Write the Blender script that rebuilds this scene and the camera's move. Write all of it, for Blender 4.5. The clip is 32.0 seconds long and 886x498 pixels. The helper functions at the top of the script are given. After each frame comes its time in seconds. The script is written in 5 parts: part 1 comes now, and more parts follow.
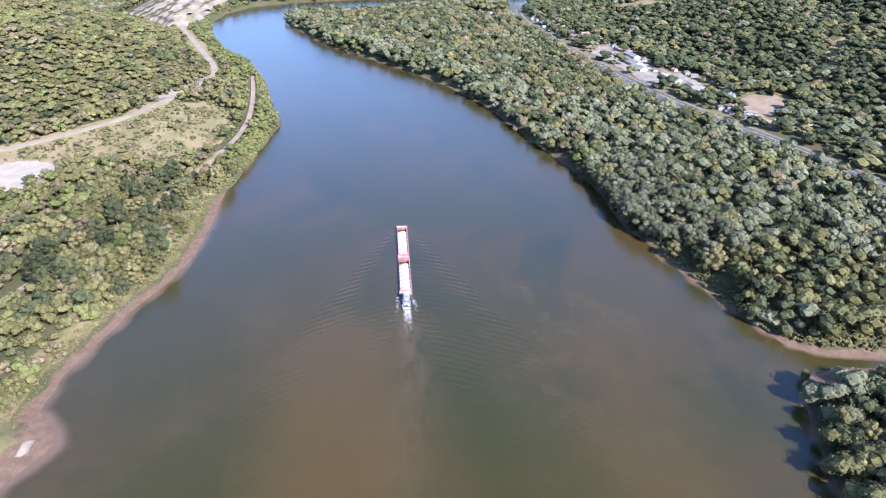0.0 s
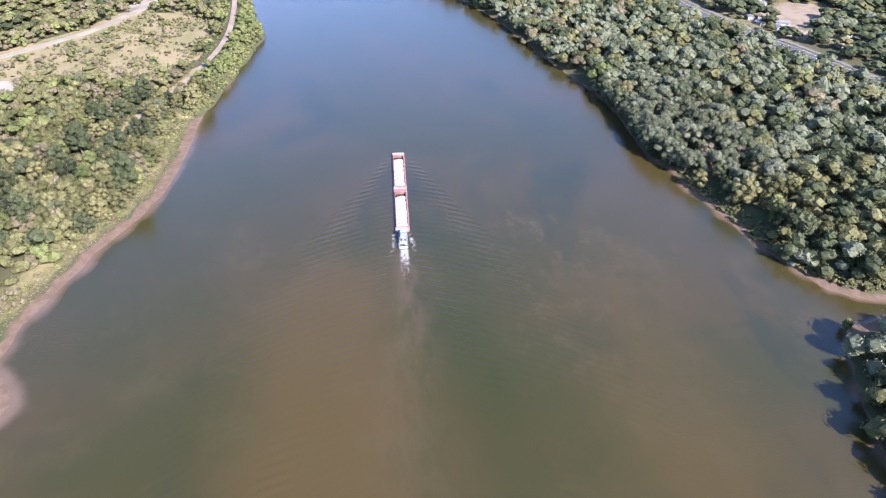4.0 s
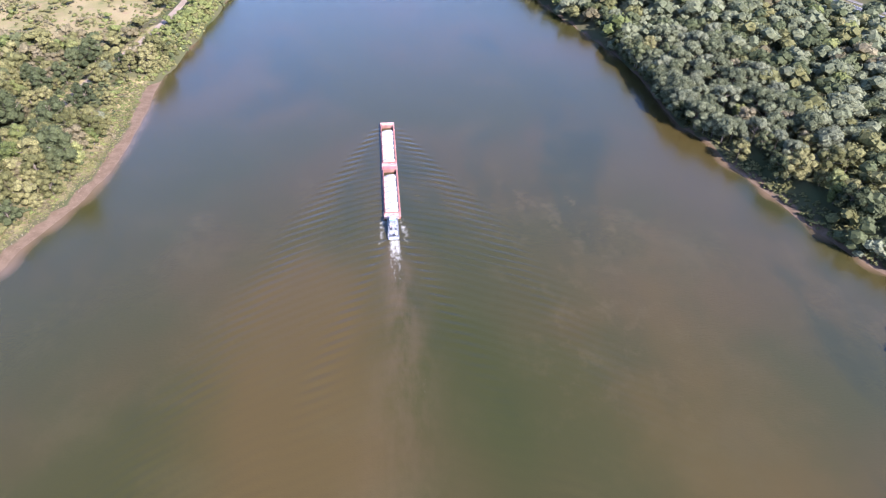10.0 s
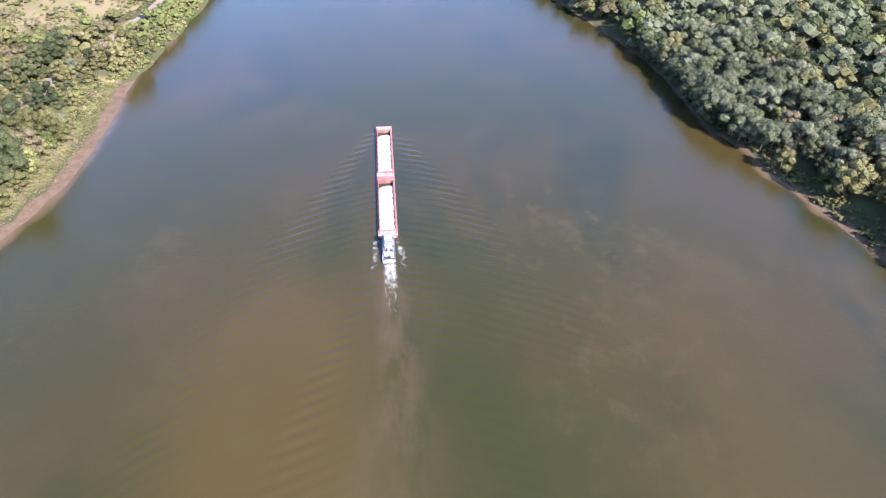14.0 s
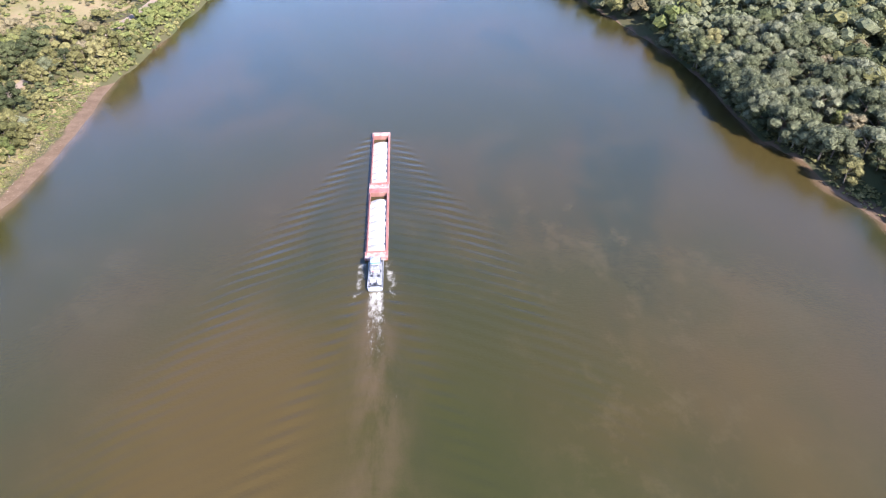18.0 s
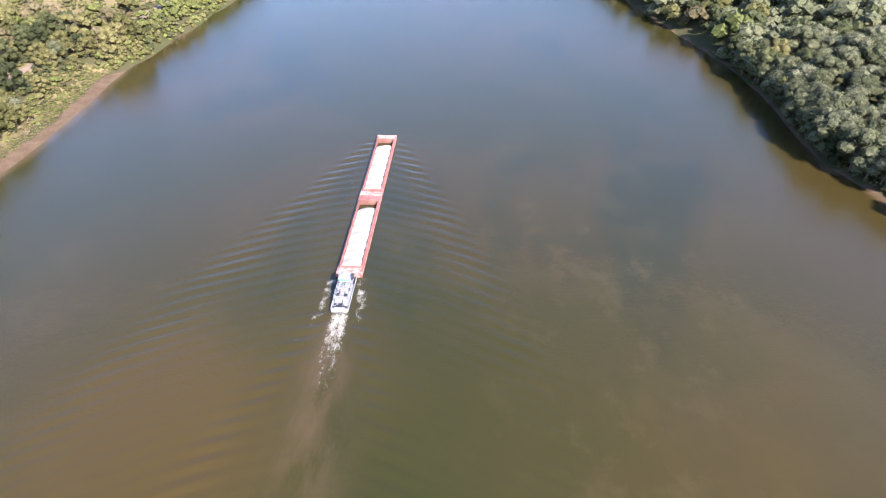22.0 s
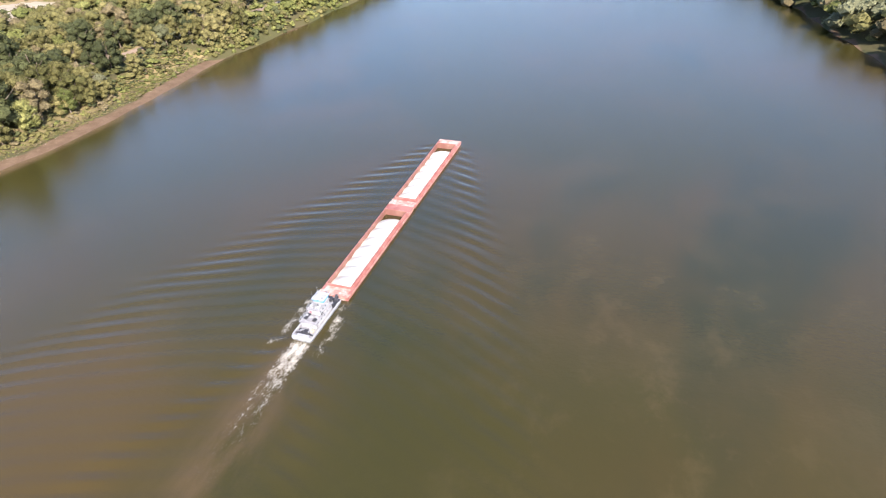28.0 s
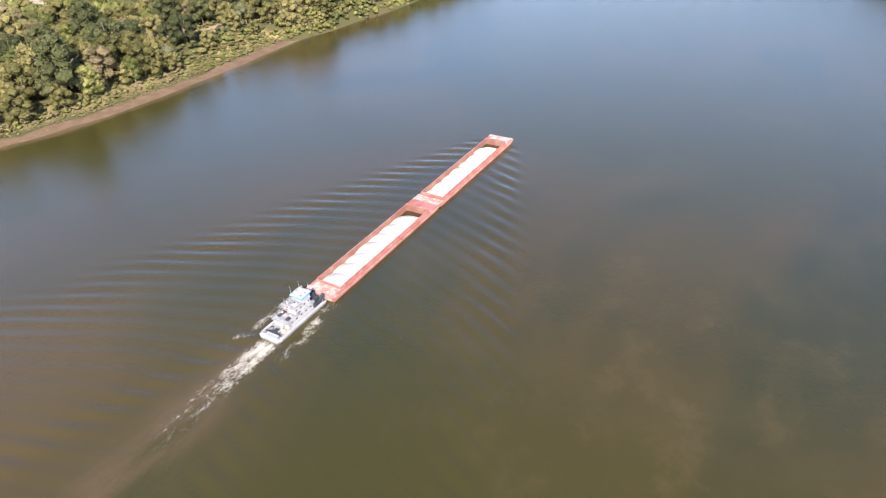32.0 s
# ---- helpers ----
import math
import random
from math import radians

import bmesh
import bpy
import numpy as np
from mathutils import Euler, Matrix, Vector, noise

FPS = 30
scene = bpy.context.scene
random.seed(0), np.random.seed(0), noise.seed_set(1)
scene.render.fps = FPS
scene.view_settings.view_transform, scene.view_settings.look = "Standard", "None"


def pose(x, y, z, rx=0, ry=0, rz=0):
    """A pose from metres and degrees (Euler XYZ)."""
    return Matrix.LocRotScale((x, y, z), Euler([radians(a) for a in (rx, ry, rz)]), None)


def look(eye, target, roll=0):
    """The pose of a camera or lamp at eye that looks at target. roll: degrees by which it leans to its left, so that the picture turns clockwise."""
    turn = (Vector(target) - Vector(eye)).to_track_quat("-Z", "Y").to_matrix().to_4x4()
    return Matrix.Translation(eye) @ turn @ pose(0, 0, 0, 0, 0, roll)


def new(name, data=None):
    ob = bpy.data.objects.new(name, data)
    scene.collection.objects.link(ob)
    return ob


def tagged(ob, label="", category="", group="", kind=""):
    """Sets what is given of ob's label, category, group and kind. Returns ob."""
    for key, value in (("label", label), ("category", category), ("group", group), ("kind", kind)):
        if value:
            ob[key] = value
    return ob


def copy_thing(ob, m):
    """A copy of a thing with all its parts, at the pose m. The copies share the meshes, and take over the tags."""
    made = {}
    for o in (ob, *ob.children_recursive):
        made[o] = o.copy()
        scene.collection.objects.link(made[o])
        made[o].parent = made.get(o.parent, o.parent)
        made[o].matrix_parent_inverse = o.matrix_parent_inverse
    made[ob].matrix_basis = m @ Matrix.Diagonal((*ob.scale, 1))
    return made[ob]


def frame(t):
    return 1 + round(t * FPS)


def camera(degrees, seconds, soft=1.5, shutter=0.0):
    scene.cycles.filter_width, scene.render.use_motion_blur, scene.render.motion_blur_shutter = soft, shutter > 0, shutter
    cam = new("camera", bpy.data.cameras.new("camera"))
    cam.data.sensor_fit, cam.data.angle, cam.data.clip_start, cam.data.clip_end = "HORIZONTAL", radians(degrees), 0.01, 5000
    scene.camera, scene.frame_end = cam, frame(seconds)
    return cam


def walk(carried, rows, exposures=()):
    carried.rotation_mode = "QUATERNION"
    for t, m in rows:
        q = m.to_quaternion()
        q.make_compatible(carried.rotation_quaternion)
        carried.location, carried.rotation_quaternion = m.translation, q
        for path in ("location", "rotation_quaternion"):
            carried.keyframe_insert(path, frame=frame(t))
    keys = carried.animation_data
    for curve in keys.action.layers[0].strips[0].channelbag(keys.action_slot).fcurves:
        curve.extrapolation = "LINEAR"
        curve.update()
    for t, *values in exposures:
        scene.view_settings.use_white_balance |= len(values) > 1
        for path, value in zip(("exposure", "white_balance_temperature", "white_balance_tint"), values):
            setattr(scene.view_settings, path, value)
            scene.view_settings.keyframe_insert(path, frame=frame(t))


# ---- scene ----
import itertools

cam = camera(71.23, 32.0, 1.1)
# seconds, eye (x, y, z), yaw, pitch, roll
PATH = [
    (0.0, -11.66, -545.22, 293.47, -5.618, -30.297, 1.266),
    (0.5, -11.16, -538.77, 291.32, -5.588, -31.484, 1.320),
    (1.0, -10.62, -532.34, 289.12, -5.473, -32.656, 1.445),
    (1.5, -10.00, -526.01, 286.85, -5.607, -33.309, 1.357),
    (2.0, -9.32, -519.75, 284.49, -5.587, -33.275, 1.320),
    (2.5, -8.61, -513.55, 282.06, -5.589, -33.557, 1.278),
    (3.0, -7.88, -507.41, 279.57, -5.645, -35.711, 1.204),
    (3.5, -7.14, -501.31, 277.04, -5.640, -36.800, 1.172),
    (5.5, -4.07, -477.94, 265.93, -5.683, -40.352, 0.985),
    (6.0, -3.55, -472.45, 263.08, -5.710, -40.485, 0.863),
    (6.5, -3.08, -467.01, 260.25, -5.743, -40.384, 0.947),
    (7.0, -2.67, -461.58, 257.39, -5.806, -40.364, 0.905),
    (7.5, -2.31, -456.08, 254.51, -5.840, -40.297, 0.883),
    (8.0, -2.01, -450.51, 251.61, -5.898, -40.250, 0.882),
    (8.5, -1.78, -444.86, 248.73, -5.964, -40.186, 0.890),
    (9.0, -1.61, -439.16, 245.90, -6.067, -40.196, 0.863),
    (9.5, -1.50, -433.44, 243.20, -6.159, -40.128, 0.918),
    (10.0, -1.46, -427.72, 240.52, -6.238, -40.797, 0.982),
    (10.5, -1.43, -421.98, 237.81, -6.342, -41.556, 0.932),
    (11.0, -1.36, -416.20, 234.99, -6.389, -41.437, 0.953),
    (11.5, -1.15, -410.39, 232.03, -6.408, -41.263, 0.944),
    (12.0, -0.72, -404.54, 228.90, -6.357, -41.218, 0.911),
    (12.5, -0.00, -398.63, 225.65, -6.416, -40.967, 1.036),
    (13.0, 0.90, -392.72, 222.27, -6.423, -40.825, 1.144),
    (13.5, 1.87, -386.81, 218.80, -6.351, -40.717, 1.077),
    (14.0, 2.87, -380.93, 215.24, -5.969, -40.546, 1.000),
    (14.5, 3.92, -375.08, 211.58, -5.216, -40.372, 0.893),
    (16.5, 9.91, -353.16, 195.36, -4.113, -39.584, 0.047),
    (17.0, 12.70, -348.29, 191.79, -3.781, -39.420, -0.005),
    (17.5, 15.74, -343.52, 188.31, -3.413, -39.316, -0.143),
    (18.0, 19.08, -338.88, 184.92, -3.068, -39.216, -0.313),
    (18.5, 22.77, -334.39, 181.59, -2.866, -39.005, -0.236),
    (19.0, 26.64, -330.07, 178.29, -2.620, -38.776, -0.200),
    (19.5, 30.50, -325.89, 174.95, -1.802, -38.723, -0.279),
    (20.0, 34.32, -321.84, 171.69, 0.065, -38.553, -0.378),
    (20.5, 38.08, -317.89, 168.57, 2.607, -38.420, -0.499),
    (21.0, 41.81, -313.92, 165.59, 3.110, -38.230, -0.527),
    (21.5, 45.56, -309.88, 162.75, 3.217, -38.118, -0.562),
    (22.0, 49.39, -305.71, 160.00, 3.572, -37.669, -0.408),
    (22.5, 53.23, -301.47, 157.26, 4.153, -37.375, -0.369),
    (23.0, 57.03, -297.22, 154.44, 5.330, -37.138, -0.609),
    (23.5, 60.78, -293.02, 151.44, 6.274, -36.871, -0.541),
    (24.0, 64.48, -288.84, 148.37, 7.460, -36.487, -0.578),
    (24.5, 68.15, -284.62, 145.31, 8.922, -36.402, -0.847),
    (25.0, 71.82, -280.24, 142.33, 10.833, -35.725, -0.741),
    (25.5, 75.46, -275.79, 139.42, 12.910, -35.411, -0.798),
    (27.5, 88.45, -256.66, 129.03, 19.980, -35.167, -3.192),
    (28.0, 90.46, -252.25, 126.54, 21.110, -34.931, -3.294),
    (28.5, 92.21, -247.93, 124.02, 22.400, -34.650, -3.282),
    (29.0, 93.83, -243.66, 121.57, 23.850, -34.360, -3.250),
    (29.5, 95.43, -239.43, 119.24, 25.428, -34.080, -3.224),
    (30.0, 97.12, -235.22, 117.04, 27.095, -34.018, -3.277),
    (30.5, 98.99, -231.05, 114.95, 28.790, -33.984, -3.341),
    (31.0, 101.10, -226.96, 112.92, 30.484, -33.949, -3.409),
    (31.5, 103.43, -222.96, 110.90, 31.272, -33.942, -3.461),
    (32.0, 105.93, -219.01, 108.88, 32.309, -33.921, -3.477),
]


def row_pose(x, y, z, yaw, pitch, roll):
    a, b = radians(yaw), radians(pitch)
    ahead = Vector((-math.sin(a) * math.cos(b), math.cos(a) * math.cos(b), math.sin(b)))
    eye = Vector((x, y, z))
    return look(eye, eye + ahead, roll)


walk(cam, [(r[0], row_pose(*r[1:])) for r in PATH], [(0.0, 1.60, 5450, 24), (6.0, 1.80, 5600, 25), (14.0, 1.80, 5750, 22), (24.0, 1.66, 6400, 19), (32.0, 1.49, 6850, 17)])

# ---- world, sun, exposure ----
SUN_TO = Vector((0.62, -0.78, 0.0)).normalized()
SUN_ELEV = radians(37)
world = bpy.data.worlds.new("sky")
scene.world = world
world.use_nodes = True
wn = world.node_tree
sky = wn.nodes.new("ShaderNodeTexSky")
sky.sky_type = 'NISHITA'
sky.sun_disc = False
sky.sun_elevation = SUN_ELEV
sky.sun_rotation = math.atan2(SUN_TO.x, SUN_TO.y)
sky.air_density, sky.dust_density, sky.ozone_density = 0.95, 1.2, 4.6
wn.links.new(sky.outputs[0], wn.nodes["Background"].inputs[0])
wn.nodes["Background"].inputs[1].default_value = 0.13
sun = new("sun", bpy.data.lights.new("sun", 'SUN'))
sun.data.energy = 5.0
sun.data.angle = radians(0.53)
sun.data.color = (1.0, 0.95, 0.86)
sun.matrix_world = look(Vector((0, 0, 0)), -(SUN_TO * math.cos(SUN_ELEV) + Vector((0, 0, math.sin(SUN_ELEV)))))


# ---- materials ----
def material(name):
    m = bpy.data.materials.new(name)
    m.use_nodes = True
    return m, m.node_tree.nodes, m.node_tree.links, m.node_tree.nodes["Principled BSDF"]


def mix(nodes, links, fac, a, b, mode='MIX'):
    n = nodes.new("ShaderNodeMix")
    n.data_type, n.blend_type = 'RGBA', mode
    for slot, v in ((0, fac), (6, a), (7, b)):
        if hasattr(v, "is_linked"):
            links.new(v, n.inputs[slot])
        else:
            n.inputs[slot].default_value = v if slot == 0 else (*v, 1)
    return n.outputs[2]


def ramp(nodes, links, fac, lo, hi):
    n = nodes.new("ShaderNodeMapRange")
    n.interpolation_type = 'SMOOTHSTEP'
    links.new(fac, n.inputs[0])
    n.inputs[1].default_value, n.inputs[2].default_value = lo, hi
    return n.outputs[0]


def noise_tex(nodes, links, scale, detail=4, rough=0.55, stretch=None):
    c = nodes.new("ShaderNodeTexCoord")
    n = nodes.new("ShaderNodeTexNoise")
    n.inputs["Scale"].default_value, n.inputs["Detail"].default_value, n.inputs["Roughness"].default_value = scale, detail, rough
    src = c.outputs["Object"]
    if stretch:
        mp = nodes.new("ShaderNodeMapping")
        mp.inputs["Scale"].default_value = stretch
        links.new(src, mp.inputs[0])
        src = mp.outputs[0]
    links.new(src, n.inputs["Vector"])
    return n.outputs[0]


def math_node(nodes, links, op, a, b):
    n = nodes.new("ShaderNodeMath")
    n.operation = op
    for k, v in enumerate((a, b)):
        if hasattr(v, "is_linked"):
            links.new(v, n.inputs[k])
        else:
            n.inputs[k].default_value = v
    return n.outputs[0]


def attr(nodes, name):
    n = nodes.new("ShaderNodeAttribute")
    n.attribute_name = name
    return n.outputs["Fac"]


def bump(nodes, links, height, bsdf, strength, dist):
    n = nodes.new("ShaderNodeBump")
    n.inputs["Strength"].default_value, n.inputs["Distance"].default_value = strength, dist
    links.new(height, n.inputs["Height"])
    links.new(n.outputs[0], bsdf.inputs["Normal"])


def surface(name, a, b, scale, rough=0.7, metal=0.0, fine=None, relief=0.3, dist=0.05, spots=None, spot_scale=3.0, spot_cut=(0.58, 0.7), vary=0.0):
    """Two colours over a wide noise, fine grain, stains with a colour of their own, relief."""
    m, n, l, p = material(name)
    f = ramp(n, l, noise_tex(n, l, scale), 0.35, 0.65)
    col = mix(n, l, f, a, b)
    grain = noise_tex(n, l, fine or scale * 12, 3)
    col = mix(n, l, 0.25, col, mix(n, l, grain, (0.25, 0.25, 0.25), (1, 1, 1)), 'MULTIPLY')
    if spots:
        col = mix(n, l, ramp(n, l, noise_tex(n, l, spot_scale, 5, 0.65), *spot_cut), col, spots)
    if vary:
        o = n.new("ShaderNodeObjectInfo")
        g = n.new("ShaderNodeMapRange")
        l.new(o.outputs["Random"], g.inputs[0])
        g.inputs[3].default_value, g.inputs[4].default_value = 1 - vary, 1.0
        col = mix(n, l, 1.0, col, g.outputs[0], 'MULTIPLY')
    l.new(col, p.inputs["Base Color"])
    p.inputs["Roughness"].default_value, p.inputs["Metallic"].default_value = rough, metal
    if relief:
        bump(n, l, grain, p, relief, dist)
    return m


def leaves(name, dark, mid, light, per_object, ragged):
    m, n, l, p = material(name)
    if per_object:
        o = n.new("ShaderNodeObjectInfo")
        t = o.outputs["Random"]
    else:
        t = attr(n, "tint")
    g = n.new("ShaderNodeNewGeometry")
    col = mix(n, l, ramp(n, l, t, 0.0, 0.55), dark, mid)
    col = mix(n, l, ramp(n, l, t, 0.45, 1.0), col, light)
    k = n.new("ShaderNodeMapRange")
    l.new(g.outputs["Random Per Island"], k.inputs[0])
    k.inputs[3].default_value, k.inputs[4].default_value = (0.72, 1.16) if per_object else (0.84, 1.10)
    col = mix(n, l, 1.0, col, k.outputs[0], 'MULTIPLY')
    # clumps of younger and older leaves
    clump = ramp(n, l, noise_tex(n, l, 1.1, 5, 0.75), 0.36, 0.64)
    col = mix(n, l, 1.0, col, mix(n, l, clump, (0.55, 0.56, 0.55), (1.22, 1.20, 1.12)), 'MULTIPLY')
    l.new(col, p.inputs["Base Color"])
    p.inputs["Roughness"].default_value = 0.75
    p.inputs["Specular IOR Level"].default_value = 0.12
    tr = n.new("ShaderNodeBsdfTranslucent")
    l.new(col, tr.inputs[0])
    mx = n.new("ShaderNodeMixShader")
    mx.inputs[0].default_value = 0.10
    l.new(p.outputs[0], mx.inputs[1])
    l.new(tr.outputs[0], mx.inputs[2])
    if not ragged:
        l.new(mx.outputs[0], n["Material Output"].inputs[0])
        return m
    # ragged edges: small gaps between the leaves of a spray
    gap = ramp(n, l, noise_tex(n, l, 3.0 if per_object else 1.7, 2, 0.6), 0.37, 0.40)
    clear = n.new("ShaderNodeBsdfTransparent")
    cut = n.new("ShaderNodeMixShader")
    l.new(gap, cut.inputs[0])
    l.new(clear.outputs[0], cut.inputs[1])
    l.new(mx.outputs[0], cut.inputs[2])
    l.new(cut.outputs[0], n["Material Output"].inputs[0])
    return m


def water_material():
    m, n, l, p = material("river_water")
    olive, brown, grey = (0.031, 0.028, 0.007), (0.041, 0.030, 0.009), (0.024, 0.024, 0.008)
    col = mix(n, l, ramp(n, l, noise_tex(n, l, 0.006, 3, 0.5), 0.42, 0.62), olive, brown)
    col = mix(n, l, ramp(n, l, noise_tex(n, l, 0.011, 4, 0.6, (1.0, 0.45, 1.0)), 0.5, 0.68), col, grey)
    silt = ramp(n, l, math_node(n, l, 'ADD', attr(n, "silt"), math_node(n, l, 'MULTIPLY', noise_tex(n, l, 0.02, 5, 0.6), 0.7)), 0.45, 1.25)
    col = mix(n, l, math_node(n, l, 'MULTIPLY', silt, 0.6), col, (0.066, 0.040, 0.012))
    cloud = ramp(n, l, noise_tex(n, l, 0.022, 7, 0.65), 0.48, 0.72)
    col = mix(n, l, math_node(n, l, 'MULTIPLY', cloud, 0.32), col, (0.056, 0.043, 0.016))
    # clear green water beside the track, pale clouds of silt beyond it
    col = mix(n, l, math_node(n, l, 'MULTIPLY', attr(n, "clear"), 0.6), col, (0.023, 0.025, 0.005))
    billow = math_node(n, l, 'MULTIPLY', ramp(n, l, noise_tex(n, l, 0.075, 7, 0.66, (1.0, 0.8, 1.0)), 0.50, 0.70), attr(n, "bloom"))
    col = mix(n, l, math_node(n, l, 'MULTIPLY', billow, 0.36), col, (0.072, 0.054, 0.022))
    edge = math_node(n, l, 'ADD', attr(n, "shallow"), math_node(n, l, 'MULTIPLY', noise_tex(n, l, 0.08, 4), 0.35))
    col = mix(n, l, ramp(n, l, edge, 0.45, 1.05), col, (0.112, 0.074, 0.044))
    streak = math_node(n, l, 'MULTIPLY', attr(n, "churn"), ramp(n, l, noise_tex(n, l, 0.10, 5, 0.65, (1.0, 0.35, 1.0)), 0.3, 0.7))
    col = mix(n, l, streak, col, (0.080, 0.053, 0.027))
    curl = math_node(n, l, 'ADD', math_node(n, l, 'MULTIPLY', noise_tex(n, l, 0.55, 6, 0.7, (1.0, 0.55, 1.0)), 0.55), math_node(n, l, 'MULTIPLY', noise_tex(n, l, 1.9, 5, 0.75, (1.0, 0.6, 1.0)), 0.45))
    lace = ramp(n, l, math_node(n, l, 'ADD', curl, math_node(n, l, 'MULTIPLY', attr(n, "foam"), 0.40)), 0.60, 0.92)
    foam = math_node(n, l, 'MULTIPLY', lace, ramp(n, l, attr(n, "foam"), 0.02, 0.30))
    col = mix(n, l, foam, col, (0.46, 0.43, 0.37))
    l.new(col, p.inputs["Base Color"])
    r = n.new("ShaderNodeMapRange")
    l.new(foam, r.inputs[0])
    r.inputs[3].default_value, r.inputs[4].default_value = 0.19, 0.75
    l.new(r.outputs[0], p.inputs["Roughness"])
    p.inputs["IOR"].default_value = 1.50
    # ripples lift the gloss where the surface is seen at a slant
    lw = n.new("ShaderNodeLayerWeight")
    gloss = n.new("ShaderNodeMapRange")
    l.new(lw.outputs["Facing"], gloss.inputs[0])
    gloss.inputs[1].default_value, gloss.inputs[2].default_value = 0.22, 0.72
    gloss.inputs[3].default_value, gloss.inputs[4].default_value = 0.34, 1.0
    l.new(gloss.outputs[0], p.inputs["Specular IOR Level"])
    h = math_node(n, l, 'ADD', noise_tex(n, l, 0.55, 4, 0.6, (1.0, 1.6, 1.0)), math_node(n, l, 'MULTIPLY', foam, 0.8))
    bump(n, l, h, p, 0.22, 0.5)
    return m


def ground_material():
    m, n, l, p = material("river_land")
    soil = mix(n, l, ramp(n, l, noise_tex(n, l, 0.03), 0.35, 0.65), (0.078, 0.068, 0.032), (0.058, 0.064, 0.024))
    grass = mix(n, l, ramp(n, l, noise_tex(n, l, 0.025, 5), 0.36, 0.64), (0.255, 0.196, 0.096), (0.185, 0.158, 0.064))
    grass = mix(n, l, ramp(n, l, noise_tex(n, l, 0.09, 5), 0.5, 0.7), grass, (0.240, 0.165, 0.095))
    grass = mix(n, l, ramp(n, l, noise_tex(n, l, 0.04, 6, 0.7), 0.54, 0.66), grass, (0.135, 0.132, 0.048))
    col = mix(n, l, ramp(n, l, math_node(n, l, 'ADD', attr(n, "grass"), math_node(n, l, 'MULTIPLY', noise_tex(n, l, 0.12), 0.4)), 0.5, 0.9), soil, grass)
    mud = mix(n, l, ramp(n, l, noise_tex(n, l, 0.15, 5), 0.35, 0.65), (0.112, 0.072, 0.044), (0.152, 0.102, 0.066))
    mud = mix(n, l, ramp(n, l, noise_tex(n, l, 0.7, 5), 0.58, 0.78), mud, (0.200, 0.150, 0.102))
    col = mix(n, l, ramp(n, l, math_node(n, l, 'ADD', attr(n, "mud"), math_node(n, l, 'MULTIPLY', noise_tex(n, l, 0.2), 0.3)), 0.55, 0.85), col, mud)
    rock = mix(n, l, ramp(n, l, noise_tex(n, l, 0.03, 6, 0.65), 0.4, 0.6), (0.17, 0.142, 0.105), (0.285, 0.240, 0.180))
    col = mix(n, l, ramp(n, l, attr(n, "rock"), 0.4, 0.6), col, rock)
    tilled = mix(n, l, ramp(n, l, noise_tex(n, l, 0.05, 5), 0.4, 0.6), (0.20, 0.145, 0.090), (0.25, 0.19, 0.125))
    col = mix(n, l, ramp(n, l, attr(n, "field"), 0.4, 0.6), col, tilled)
    fine = noise_tex(n, l, 1.3, 4, 0.7)
    col = mix(n, l, 0.45, col, mix(n, l, fine, (0.3, 0.3, 0.3), (1.25, 1.25, 1.25)), 'MULTIPLY')
    l.new(col, p.inputs["Base Color"])
    p.inputs["Roughness"].default_value = 0.9
    p.inputs["Specular IOR Level"].default_value = 0.2
    bump(n, l, fine, p, 0.6, 0.6)
    return m


M_WATER, M_GROUND = water_material(), ground_material()
M_ROAD = surface("pale_concrete", (0.205, 0.168, 0.112), (0.262, 0.218, 0.150), 0.05, 0.9, fine=1.2)
M_GRAVEL = surface("white_gravel", (0.265, 0.224, 0.160), (0.330, 0.284, 0.210), 0.08, 0.95, fine=1.0, spots=(0.30, 0.235, 0.165), spot_scale=0.12)
M_TRACK = surface("dirt_track", (0.205, 0.148, 0.102), (0.262, 0.196, 0.140), 0.06, 0.95, fine=1.4)
M_LOT = surface("village_yard", (0.170, 0.145, 0.105), (0.245, 0.213, 0.160), 0.04, 0.95, fine=0.8, spots=(0.10, 0.098, 0.05), spot_scale=0.05)
M_ASPHALT = surface("asphalt", (0.050, 0.050, 0.056), (0.072, 0.070, 0.070), 0.05, 0.85, fine=1.5)
M_BALLAST = surface("rail_ballast", (0.11, 0.095, 0.080), (0.16, 0.140, 0.115), 0.1, 0.95, fine=2.0)
M_LINE = surface("road_paint", (0.50, 0.48, 0.43), (0.58, 0.56, 0.50), 0.3, 0.7)
M_BARGE = surface("barge_red", (0.275, 0.098, 0.084), (0.34, 0.150, 0.130), 0.25, 0.6, fine=2.5, spots=(0.45, 0.31, 0.275), spot_scale=0.8, spot_cut=(0.6, 0.72), vary=0.15)
M_WORN = surface("worn_barge_deck", (0.34, 0.165, 0.135), (0.47, 0.35, 0.31), 0.5, 0.7, fine=3.0, spots=(0.50, 0.44, 0.41), spot_scale=0.7, spot_cut=(0.53, 0.68))
M_RUST = surface("hopper_rust", (0.185, 0.078, 0.060), (0.25, 0.125, 0.095), 0.2, 0.75, fine=2.0, spots=(0.34, 0.27, 0.205), spot_scale=0.3)
M_SAND = surface("white_stone_cargo", (0.45, 0.43, 0.385), (0.52, 0.50, 0.455), 0.25, 0.95, fine=2.2, relief=0.5, dist=0.15)
